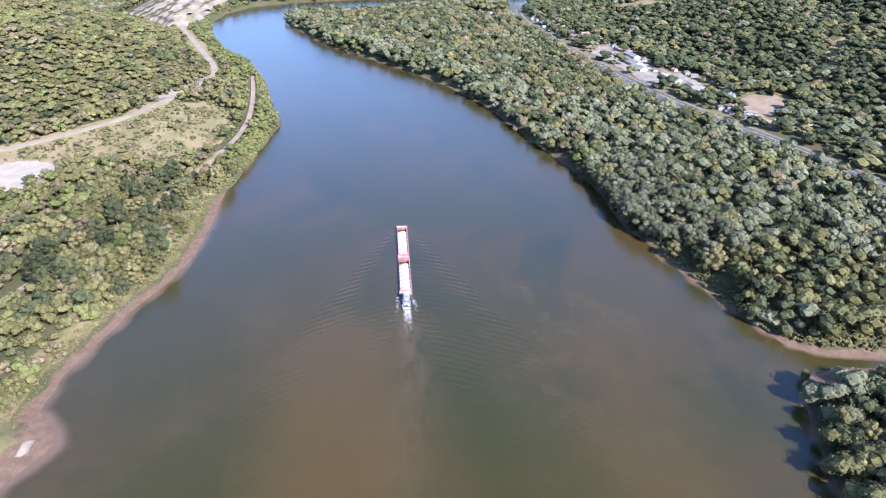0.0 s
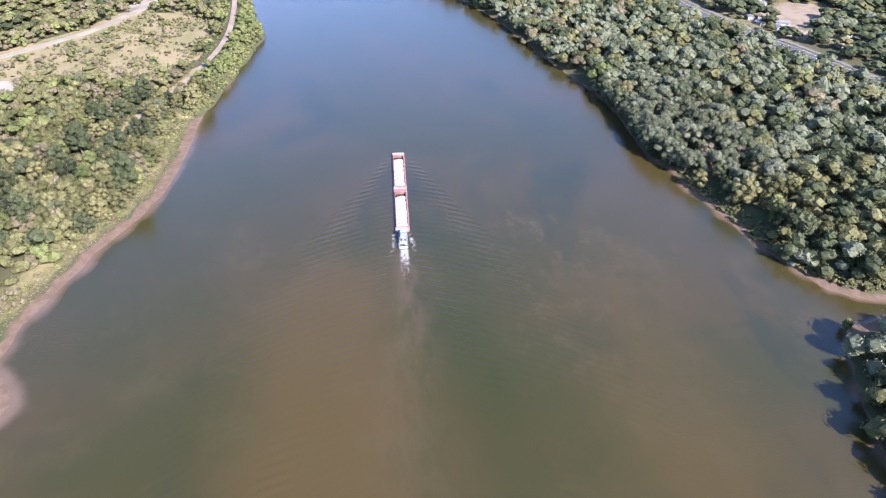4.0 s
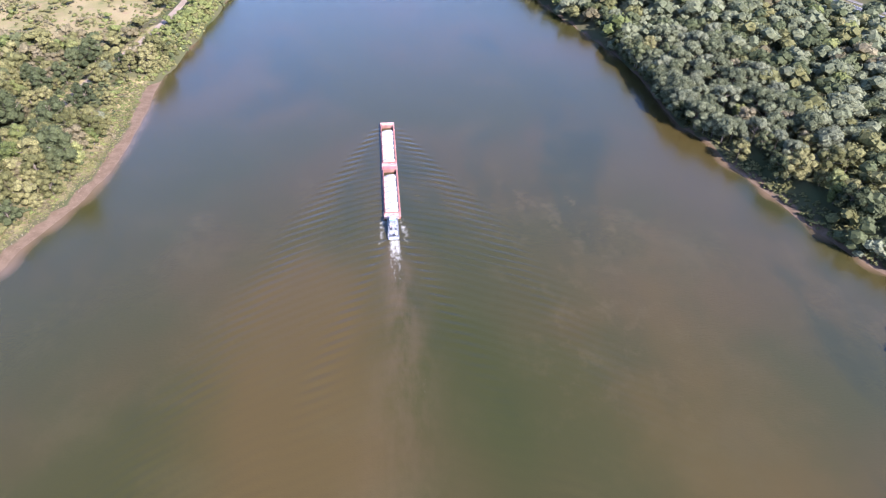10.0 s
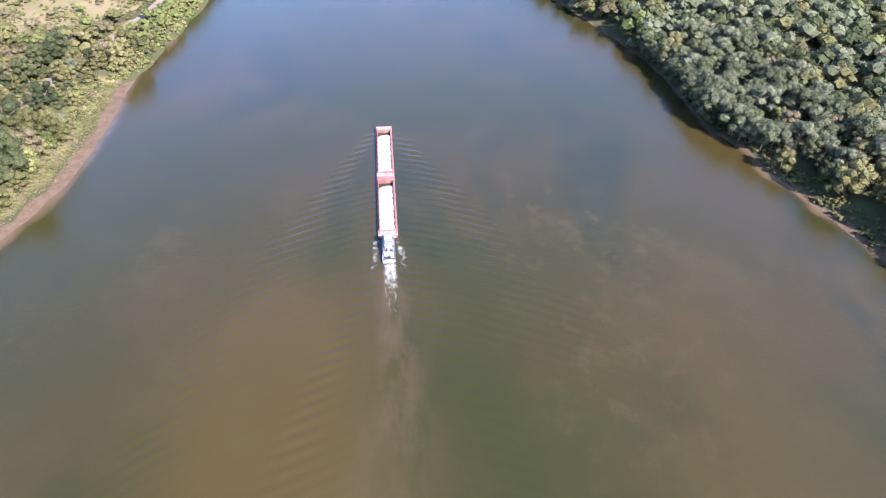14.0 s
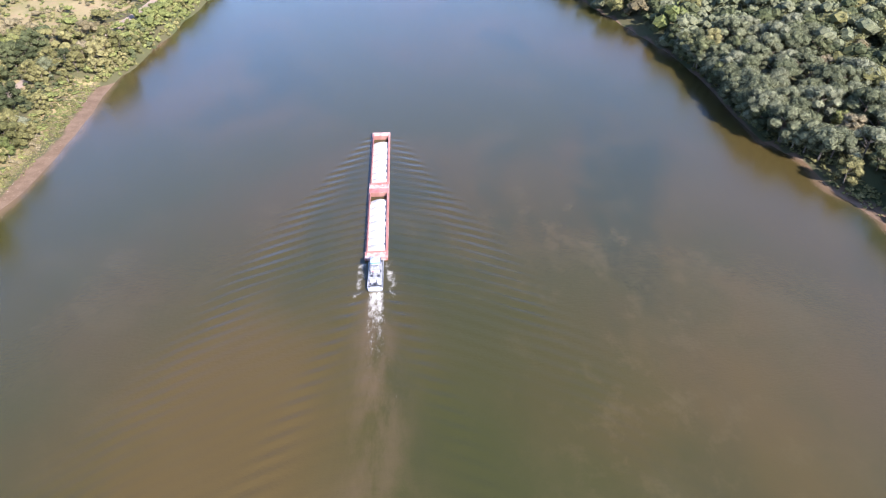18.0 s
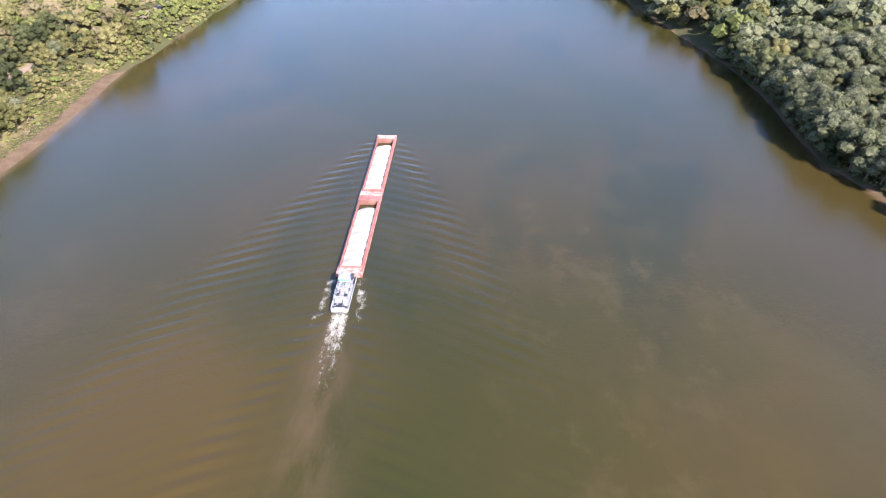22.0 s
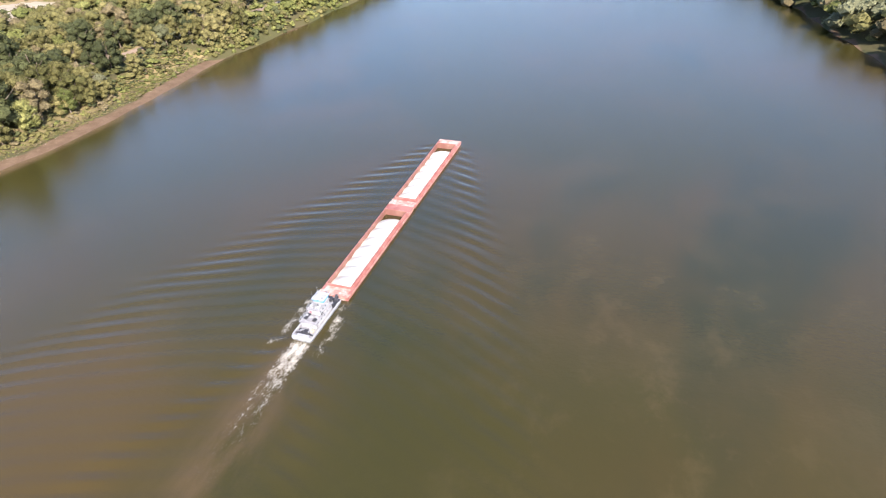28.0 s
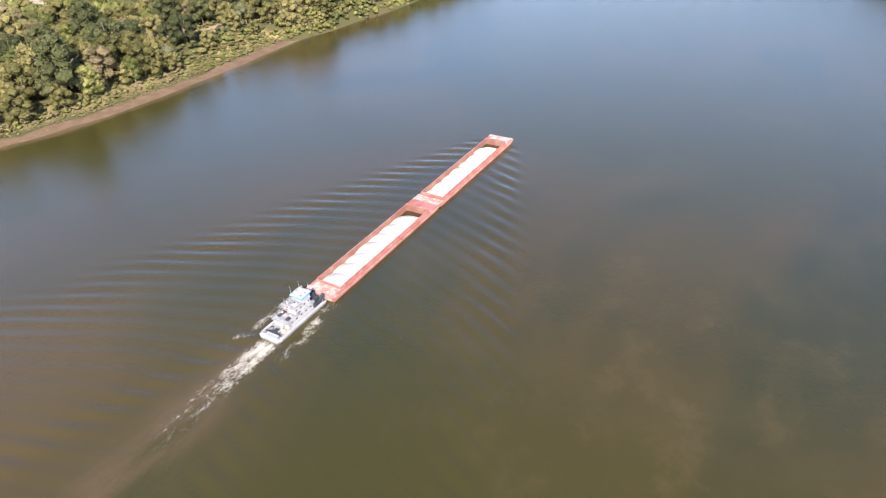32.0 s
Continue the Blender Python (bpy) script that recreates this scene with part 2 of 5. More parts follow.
M_WHITE = surface("white_boat_paint", (0.29, 0.305, 0.325), (0.365, 0.38, 0.395), 0.5, 0.45, fine=5.0, spots=(0.40, 0.36, 0.32), spot_scale=1.2, spot_cut=(0.62, 0.78))
M_DECK = surface("grey_boat_deck", (0.20, 0.20, 0.215), (0.29, 0.285, 0.29), 0.6, 0.7, fine=5.0, spots=(0.25, 0.20, 0.17), spot_scale=1.0, spot_cut=(0.58, 0.72))
M_BLUE = surface("blue_trim", (0.06, 0.23, 0.52), (0.09, 0.29, 0.58), 0.6, 0.45)
M_DARK = surface("black_rubber", (0.018, 0.020, 0.028), (0.035, 0.036, 0.042), 1.0, 0.7)
M_STEEL = surface("dull_steel", (0.30, 0.31, 0.32), (0.42, 0.42, 0.42), 1.0, 0.5, 0.6)
M_REDP = surface("red_paint", (0.60, 0.04, 0.06), (0.66, 0.07, 0.08), 1.0, 0.5)
M_YEL = surface("yellow_paint", (0.70, 0.60, 0.22), (0.76, 0.68, 0.30), 1.0, 0.5)
M_BARK = surface("bark", (0.115, 0.085, 0.060), (0.19, 0.155, 0.12), 0.8, 0.95, fine=4.0)
M_STONE = surface("shore_stone", (0.26, 0.23, 0.19), (0.40, 0.37, 0.32), 0.4, 0.9)
M_WALL = surface("pale_house_wall", (0.36, 0.335, 0.30), (0.45, 0.42, 0.38), 0.3, 0.8, vary=0.3)
M_ROOF = surface("grey_house_roof", (0.20, 0.19, 0.18), (0.32, 0.30, 0.28), 0.15, 0.8, vary=0.5)
M_ROOFW = surface("white_metal_roof", (0.22, 0.205, 0.180), (0.29, 0.272, 0.242), 0.15, 0.7, vary=0.3)
M_ROOFR = surface("brown_house_roof", (0.28, 0.15, 0.11), (0.36, 0.21, 0.16), 0.15, 0.85, vary=0.3)
M_GLASS, _, _, gp = material("dark_glass")
gp.inputs["Base Color"].default_value = (0.03, 0.045, 0.06, 1)
gp.inputs["Roughness"].default_value = 0.06
LEAF = {
    "silver": ((0.094, 0.102, 0.054), (0.138, 0.144, 0.082), (0.184, 0.186, 0.118)),
    "olive": ((0.074, 0.074, 0.027), (0.132, 0.123, 0.048), (0.196, 0.176, 0.075)),
    "deep": ((0.038, 0.046, 0.021), (0.068, 0.077, 0.034), (0.106, 0.112, 0.052)),
    "bright": ((0.088, 0.102, 0.032), (0.142, 0.152, 0.050), (0.204, 0.206, 0.076)),
    "rusty": ((0.098, 0.082, 0.043), (0.152, 0.125, 0.070), (0.208, 0.172, 0.106)),
}
M_LEAF = {k: leaves("leaves_" + k, *v, False, True) for k, v in LEAF.items()}
M_INNER = {k: leaves("inner_leaves_" + k, *v, False, False) for k, v in LEAF.items()}
M_TREE = {k: leaves("tree_leaves_" + k, *v, True, True) for k, v in LEAF.items()}

# ---- plan of the river ----
LEFT_BANK = [(-250, -1500), (-243, -420), (-232, -295), (-224, -280), (-215, -266), (-221, -254), (-237, -236), (-237, -204), (-226, -165), (-217, -130), (-200, -90), (-190, -50), (-188, 0), (-189, 45), (-191, 90), (-184, 140), (-178, 190), (-171, 250), (-163, 320), (-187, 395), (-215, 520), (-267, 656), (-327, 747), (-402, 938), (-428, 1080), (-420, 1190), (-368, 1305), (-270, 1370), (-90, 1440), (250, 1500), (800, 1550), (4600, 1750)]
RIGHT_BANK = [(4600, 1500), (900, 1370), (300, 1330), (0, 1290), (-165, 1240), (-240, 1185), (-262, 1130), (-252, 1073), (-160, 868), (-58, 722), (27, 611), (101, 490), (146, 385), (172, 282), (193, 200), (209, 150), (221, 100), (225, 60), (225, 10), (228, -25), (242, -46), (241, -75), (250, -105), (260, -145), (272, -178), (284, -203), (305, -216), (370, -226), (440, -229), (440, -237), (370, -237), (310, -233), (278, -240), (265, -258), (254, -285), (243, -318), (234, -350), (226, -440), (220, -1500)]
RIVER = np.array(LEFT_BANK + RIGHT_BANK, float)


def smooth(v, lo, hi):
    s = np.clip((v - lo) / (hi - lo), 0, 1)
    return s * s * (3 - 2 * s)


def inside(poly, x, y):
    poly = np.asarray(poly, float)
    c = np.zeros(np.shape(x), bool)
    for (x0, y0), (x1, y1) in zip(poly, np.roll(poly, -1, 0)):
        if y0 != y1:
            c ^= ((y0 > y) != (y1 > y)) & (x < (x1 - x0) * (y - y0) / (y1 - y0) + x0)
    return c


def line_dist(pts, x, y, closed=False):
    pts = np.asarray(pts, float)
    best = np.full(np.shape(x), 1e9)
    ends = np.roll(pts, -1, 0) if closed else pts[1:]
    for (x0, y0), (x1, y1) in zip(pts, ends):
        dx, dy = x1 - x0, y1 - y0
        k = np.clip(((x - x0) * dx + (y - y0) * dy) / (dx * dx + dy * dy), 0, 1)
        best = np.minimum(best, np.hypot(x - x0 - k * dx, y - y0 - k * dy))
    return best


def waves_of(x, y, seed, size):
    """Smooth rolling noise from a few sine waves."""
    r = np.random.RandomState(seed)
    v = 0
    for _ in range(7):
        a, k, f = r.uniform(0, 6.28), r.uniform(0.5, 1.8) / size, r.uniform(0, 6.28)
        v = v + np.sin((x * math.cos(a) + y * math.sin(a)) * k * 6.28 + f)
    return v / 7


def shore(x, y):
    """Metres from the waterline, more than 0 on land."""
    d = line_dist(RIVER, x, y, True)
    d = np.where(inside(RIVER, x, y), -d, d)
    return d + 1.6 * waves_of(x, y, 5, 38)


def bank_of(x, y, d):
    """The left bank is steep and wooded to the water north of the beach."""
    return np.where(left_side(x, y), d * (1 + 5.0 * smooth(y, 78, 108)), d)


def left_side(x, y):
    cy = [-1500, 0, 395, 520, 656, 747, 938, 1080, 1190, 1305, 1900]
    cx = [0, 10, -25, -70, -135, -200, -300, -340, -340, -310, -300]
    return x < np.interp(y, cy, cx)


HILL_L = [(-760, -600), (-690, 0), (-591, 183), (-511, 260), (-433, 295), (-387, 380), (-356, 467), (-342, 563), (-414, 784), (-522, 950), (-631, 1041), (-4278, 2210), (-4600, -600)]
HILL_R = [(640, -800), (712, 50), (690, 221), (674, 383), (669, 493), (639, 580), (575, 688), (528, 855), (528, 1048), (568, 1332), (806, 1576), (4278, 1615), (4600, -800)]
QUARRY = [(-488, 905), (-430, 1024), (-440, 1126), (-448, 1250), (-413, 1380), (-661, 1500), (-660, 1108), (-562, 1020)]
MEADOW = [(-660, 120), (-509, 134), (-413, 150), (-322, 158), (-245, 156), (-226, 202), (-217, 263), (-223, 337), (-275, 395), (-328, 388), (-397, 286), (-487, 202), (-650, 160)]
FIELD = [(523, 373), (614, 427), (640, 370), (550, 297), (531, 310)]
LOT = [(400, 716), (469, 801), (464, 677), (485, 554), (527, 553), (532, 471), (490, 444), (434, 465), (419, 596)]
HIGHWAY = [(560, -260), (579, -62), (552, 42), (530, 106), (510, 166), (491, 225), (461, 290), (432, 389), (403, 516), (378, 639), (357, 787), (329, 1004), (326, 1119), (353, 1297), (441, 1444)]
VILLAGE_ROAD = [(632, 164), (580, 227), (536, 291), (525, 354), (527, 473), (491, 593), (455, 734), (408, 907), (393, 1042), (410, 1221)]
ROAD_L = [(-780, -250), (-690, -20), (-582, 142), (-480, 201), (-451, 226), (-408, 273), (-373, 318), (-343, 387), (-330, 435), (-311, 490), (-301, 542), (-316, 602), (-392, 786), (-463, 944), (-480, 1026), (-469, 1115), (-436, 1266), (-354, 1397), (-173, 1527)]
TRACK = [(-335, -190), (-300, -90), (-262, -20), (-246, 40), (-240, 90), (-224, 132), (-213, 188), (-204, 244), (-203, 300), (-209, 364), (-219, 436), (-238, 540)]
PATCH = [(-520, 60), (-500, 110), (-481, 138), (-456, 158), (-436, 169), (-399, 162), (-381, 145), (-385, 107), (-397, 76), (-408, 60), (-420, 25), (-441, 5), (-480, 20)]
VILLAGE = [(445, 260), (580, 227), (669, 371), (628, 451), (559, 487), (545, 653), (505, 750), (441, 919), (430, 1074), (353, 1058), (363, 824), (399, 630), (439, 434)]


def land(x, y):
    """Height of the ground."""
    d = shore(x, y)
    lf = left_side(x, y)
    under, d = d, bank_of(x, y, d)
    low = np.where(lf, np.where(d < 11, 0.11 * d, 1.2 + 7.3 * smooth(d, 11, 34)), np.where(d < 5, 0.16 * d, 0.8 + 7.0 * smooth(d, 5, 24)))
    z = np.where(d < 0, np.maximum(0.10 * under, -6), low)
    flat = smooth(d, 25, 80)
    z = z + flat * (1.2 * waves_of(x, y, 9, 160) + 1.2)
    for poly, rise, top, seed in ((HILL_L, 0.42, 150, 21), (HILL_R, 0.30, 150, 33)):
        e = np.where(inside(poly, x, y), line_dist(poly, x, y, True), 0)
        h = top * (1 - np.exp(-e * rise / top)) * (1 + 0.35 * waves_of(x, y, seed, 420) * smooth(e, 60, 400)) + 5 * waves_of(x, y, seed + 1, 90) * smooth(e, 15, 90)
        z = z + np.maximum(h, 0)
    q = np.where(inside(QUARRY, x, y), line_dist(QUARRY, x, y, True), 0)
    bench = np.floor(q / 26) + smooth(np.mod(q, 26) / 26, 0.60, 0.98)
    return np.where(q > 0, 10 + 9 * bench, z)


def mesh_of(name, verts, faces, mat, smooth_shade=False, attrs=(), normals=None, second=None):
    """A mesh from arrays; every face has the same number of corners. second: another material and which faces take it."""
    me = bpy.data.meshes.new(name)
    verts, faces = np.ascontiguousarray(verts, np.float32), np.ascontiguousarray(faces, np.int32)
    k = faces.shape[1]
    me.vertices.add(len(verts))
    me.vertices.foreach_set("co", verts.ravel())
    me.loops.add(faces.size)
    me.loops.foreach_set("vertex_index", faces.ravel())
    me.polygons.add(len(faces))
    me.polygons.foreach_set("loop_start", np.arange(0, faces.size, k, dtype=np.int32))
    me.polygons.foreach_set("loop_total", np.full(len(faces), k, np.int32))
    me.polygons.foreach_set("use_smooth", np.full(len(faces), smooth_shade))
    for an, values in attrs:
        me.attributes.new(an, 'FLOAT', 'POINT').data.foreach_set("value", np.ascontiguousarray(values, np.float32))
    me.materials.append(mat)
    if second is not None:
        me.materials.append(second[0])
        me.polygons.foreach_set("material_index", np.ascontiguousarray(second[1], np.int32))
    me.update(calc_edges=True)
    if normals is not None:
        me.attributes.new("custom_normal", 'FLOAT_VECTOR', 'POINT').data.foreach_set("vector", np.ascontiguousarray(normals, np.float32).ravel())
        me.update()
    return me


def axis(*runs):
    """Grid lines: (from, to, step) runs, end to end."""
    return np.unique(np.concatenate([np.linspace(a, b, max(2, int(round((b - a) / s)) + 1)) for a, b, s in runs]).round(3))


def sheet(xs, ys):
    gx, gy = np.meshgrid(xs, ys)
    nx, ny = len(xs), len(ys)
    i = (np.arange(ny - 1)[:, None] * nx + np.arange(nx - 1)[None]).ravel()
    return gx.ravel(), gy.ravel(), np.stack([i, i + 1, i + nx + 1, i + nx], 1)


gx, gy, gf = sheet(axis((-4600, -1000, 180), (-1000, -560, 10), (-560, 700, 7), (700, 1100, 20), (1100, 4600, 175)), axis((-1500, -460, 60), (-460, 700, 7), (700, 1150, 16), (1150, 2000, 11), (2000, 2300, 25), (2300, 4600, 150)))
gd = shore(gx, gy)
gz = land(gx, gy)
gd = bank_of(gx, gy, gd)
steep = left_side(gx, gy) * smooth(gy, 82, 104)
spit = 13 * np.exp(-((gy + 270) / 24) ** 2)
mud = np.where(left_side(gx, gy), 1 - smooth(gd, 6.5 + spit, 9.5 + spit), 1 - smooth(gd, 0.8 + 3.7 * ((gy < -72) & (gy > -235)), 2.5 + 6 * ((gy < -72) & (gy > -235))))
mud = mud * (1 - steep)
creek = (gx > 278) & (gy > -252) & (gy < -200) & (gd < 16)
mud = np.where(creek, 1 - smooth(gd, 5, 10), mud)
bank_strip = left_side(gx, gy) * (1 - smooth(gy, 82, 104)) * smooth(gd, 8, 12) * (1 - smooth(gd, 26, 36)) * (0.50 + 0.2 * smooth(gy, 0, 25) * (1 - smooth(gy, 78, 95)))
yards = inside(VILLAGE, gx, gy) * 0.5
verge = (1 - smooth(line_dist(HIGHWAY, gx, gy), 22, 34)) * 0.45
glade = (line_dist([(669, 371), (781, 518), (928, 660)], gx, gy) < 15) | (((gx - 651) / 66) ** 2 + ((gy - 1114) / 76) ** 2 < 1)
meadow = np.maximum.reduce([glade * 0.7, inside(MEADOW, gx, gy) * 1.0, bank_strip, yards, verge, (1 - smooth(line_dist(ROAD_L, gx, gy), 14, 24)) * 0.8])
meadow = np.maximum(meadow, (1 - smooth(line_dist(TRACK, gx, gy), 7, 12)) * 0.9 * ((gy > 10) & (gy < 190)))
quarry_in = np.where(inside(QUARRY, gx, gy), line_dist(QUARRY, gx, gy, True), 0)
step_at = np.mod(quarry_in, 26) / 26
rock = np.where(quarry_in > 0, np.where((step_at > 0.50) | (waves_of(gx, gy, 88, 70) > 0.45), 1.0, 0.2), 0.0)
rock = np.maximum(rock, left_side(gx, gy) * (((gx + 229) / 5) ** 2 + ((gy + 270) / 9) ** 2 < 1) * 0.8)
rock = np.maximum(rock, (line_dist([(-358, 400), (-341, 457), (-328, 498), (-320, 539)], gx, gy) < 13) * 1.0)
ground = new("ground", mesh_of("ground", np.stack([gx, gy, gz], 1), gf, M_GROUND, True, (
    ("mud", mud), ("grass", meadow), ("rock", rock), ("field", inside(FIELD, gx, gy) * 1.0))))
tagged(ground, "wooded river valley ground with muddy banks and dry grass", "ground", kind="structure")

# ---- the river, with the wake of the tow ----
TOW_END = -139.9
wx, wy, wf = sheet(axis((-4600, -700, 120), (-700, -170, 12), (-170, 170, 1.2), (170, 500, 12), (500, 4600, 120)), axis((-1500, -400, 30), (-400, 12, 1.2), (12, 600, 12), (600, 2400, 40)))
ax = np.abs(wx)
back = -wy
reach = 5.5 + np.maximum(back, 0) * 0.40
arm = np.exp(-((ax - reach) / (3.0 + 0.05 * np.maximum(back, 0))) ** 2)
within = smooth(reach - ax, -4, 8)
fade = 1.12 * np.exp(-np.maximum(back, 0) / 340) * smooth(back, 0, 6) * smooth(400 - back, 0, 60)
wobble = 1.1 * waves_of(wx, wy, 45, 60) + 0.5 * waves_of(wx, wy, 46, 22)
crest = np.cos(2 * math.pi * (back - 0.30 * ax - 0.0016 * ax * ax + wobble) / 6.3)
wz = 0.17 * (0.7 + 0.3 * smooth(back, 20, 150)) * (1 + 0.5 * waves_of(wx, wy, 47, 35)) * fade * crest * (1.6 * arm * np.exp(-np.maximum(back, 0) / 300) + 0.44 * within)
b2 = TOW_END + 6 - wy
reach2 = 4 + np.maximum(b2, 0) * 0.34
wz += 0.22 * np.exp(-np.maximum(b2, 0) / 150) * smooth(b2, 0, 8) * np.exp(-((ax - reach2) / (3 + 0.05 * np.maximum(b2, 0))) ** 2) * np.cos(2 * math.pi * (b2 - 0.3 * ax + wobble) / 6.3)
wz *= smooth(170 - ax, 0, 20)
hull = (ax < 5.6) & (wy < 0.3) & (wy > TOW_END - 0.5)
wz = np.where(hull, 0, wz)
tail = TOW_END - wy
aft = np.maximum(tail, 0)
bend = 0.6 + 3.0 * np.sin(tail / 34.0) * smooth(tail, 10, 120)
off = np.abs(wx - bend)
wid = 3.2 + 0.075 * aft
race = np.exp(-((off - 1.1 - 0.012 * aft) / (1.9 + 0.055 * aft)) ** 2)
foam = race * smooth(tail, -0.4, 1.5) * (0.75 * np.exp(-aft / 16) + 0.26 * np.exp(-aft / 48))
puffs = 0.55 + 0.9 * waves_of(wx, wy, 48, 7)
side = np.exp(-((ax - 5.6 - 0.10 * np.maximum(-118 - wy, 0)) / 2.3) ** 2) * smooth(-117 - wy, 0, 5) * smooth(wy + 152, 0, 16) * np.clip(puffs, 0, 1) * 0.80
trail = 0.24 * np.exp(-((off - 0.6 * wid) / (0.7 * wid)) ** 2) * smooth(tail, 0, 12) * np.exp(-aft / 60) * np.clip(0.6 + 0.8 * waves_of(wx, wy, 49, 14), 0, 1.3)
wisp = 0.20 * np.exp(-((wx - 9 - 2.5 * np.sin(wy / 21.0)) / 0.9) ** 2) * smooth(tail, 30, 60) * smooth(330 - tail, 0, 120) * np.clip(waves_of(wx, wy, 50, 16) * 2.2, 0, 1)
bowfoam = 0.3 * np.exp(-((ax - 5.9) / 0.7) ** 2 - ((wy + 2) / 4) ** 2)
foam = np.clip(np.maximum.reduce([foam, side, trail, wisp, bowfoam]), 0, 1)
churn = np.exp(-(off / (5 + 0.09 * aft)) ** 2) * smooth(tail, -3, 6) * np.exp(-aft / 130)
wd = -shore(wx, wy)
shallow = np.clip(1 - wd / np.where(left_side(wx, wy), 10 * (1 - 0.6 * smooth(wy, 78, 110)) + 6 * np.exp(-((wy + 270) / 24) ** 2), 6), 0, 1)
# silt stirred up on the inner side of the tow's track, and far off the other side
silt = np.exp(-((wx + 50) / 50) ** 2) * smooth(-90 - wy, 0, 110) + 0.62 * np.exp(-((wx - 140) / 55) ** 2) * smooth(-40 - wy, 0, 160)
clear = np.exp(-((wx - 34 - 0.08 * (-wy - 150)) / 24) ** 2) * smooth(-70 - wy, 0, 90)
bloom = np.exp(-((wx - 105) / 48) ** 2) * smooth(-10 - wy, 0, 110) * smooth(wy + 330, 0, 120)
river = new("river_water", mesh_of("river_water", np.stack([wx, wy, wz], 1), wf, M_WATER, True, (("foam", foam), ("churn", churn), ("shallow", shallow), ("silt", silt), ("clear", clear), ("bloom", bloom))))
tagged(river, "muddy brown-green river with boat wake and foam", "water", kind="structure")


# ---- helpers for things ----
def thing(name, label, category, group="", m=None):
    e = new(name)
    e.empty_display_size = 0.5
    if m is not None:
        e.matrix_basis = m
    return tagged(e, label, category, group)


def part(name, bm, mat, parent, label=""):
    me = bpy.data.meshes.new(name)
    bm.to_mesh(me)
    bm.free()
    me.materials.append(mat)
    ob = new(name, me)
    ob.parent = parent
    return tagged(ob, label)


def box(x0, x1, y0, y1, z0, z1, bevel=0.0, bm=None):
    out = bm or bmesh.new()
    b = bmesh.new()
    bmesh.ops.create_cube(b, size=1.0)
    for v in b.verts:
        v.co = ((x0 + x1) / 2 + v.co.x * (x1 - x0), (y0 + y1) / 2 + v.co.y * (y1 - y0), (z0 + z1) / 2 + v.co.z * (z1 - z0))
    if bevel:
        bmesh.ops.bevel(b, geom=b.edges[:], offset=bevel, segments=1, affect='EDGES')
    if bm is None:
        out.free()
        return b
    me = bpy.data.meshes.new("tmp")
    b.to_mesh(me)
    b.free()
    out.from_mesh(me)
    bpy.data.meshes.remove(me)
    return out


def prism(poly, axis_name, a, b):
    """A side profile pushed along an axis: 'x' takes (y, z) points, 'z' takes (x, y), 'y' takes (x, z)."""
    bm = bmesh.new()
    put = {'x': lambda s, p: (s, p[0], p[1]), 'y': lambda s, p: (p[0], s, p[1]), 'z': lambda s, p: (p[0], p[1], s)}[axis_name]
    lo = [bm.verts.new(put(a, p)) for p in poly]
    hi = [bm.verts.new(put(b, p)) for p in poly]
    bm.faces.new(lo[::-1])
    bm.faces.new(hi)
    for i in range(len(poly)):
        j = (i + 1) % len(poly)
        bm.faces.new((lo[i], lo[j], hi[j], hi[i]))
    bmesh.ops.recalc_face_normals(bm, faces=bm.faces[:])
    return bm


def tube(a, b, r0, r1=None, seg=8):
    a, b = Vector(a), Vector(b)
    bm = bmesh.new()
    bmesh.ops.create_cone(bm, cap_ends=True, segments=seg, radius1=r0, radius2=r0 if r1 is None else r1, depth=(b - a).length)
    q = (b - a).to_track_quat('Z', 'Y').to_matrix().to_4x4()
    bm.transform(Matrix.Translation((a + b) / 2) @ q)
    return bm


# ---- the tow: two hopper barges, their loads, the towboat ----
HB = 10.68 / 2
BARGE_LEN = 59.4


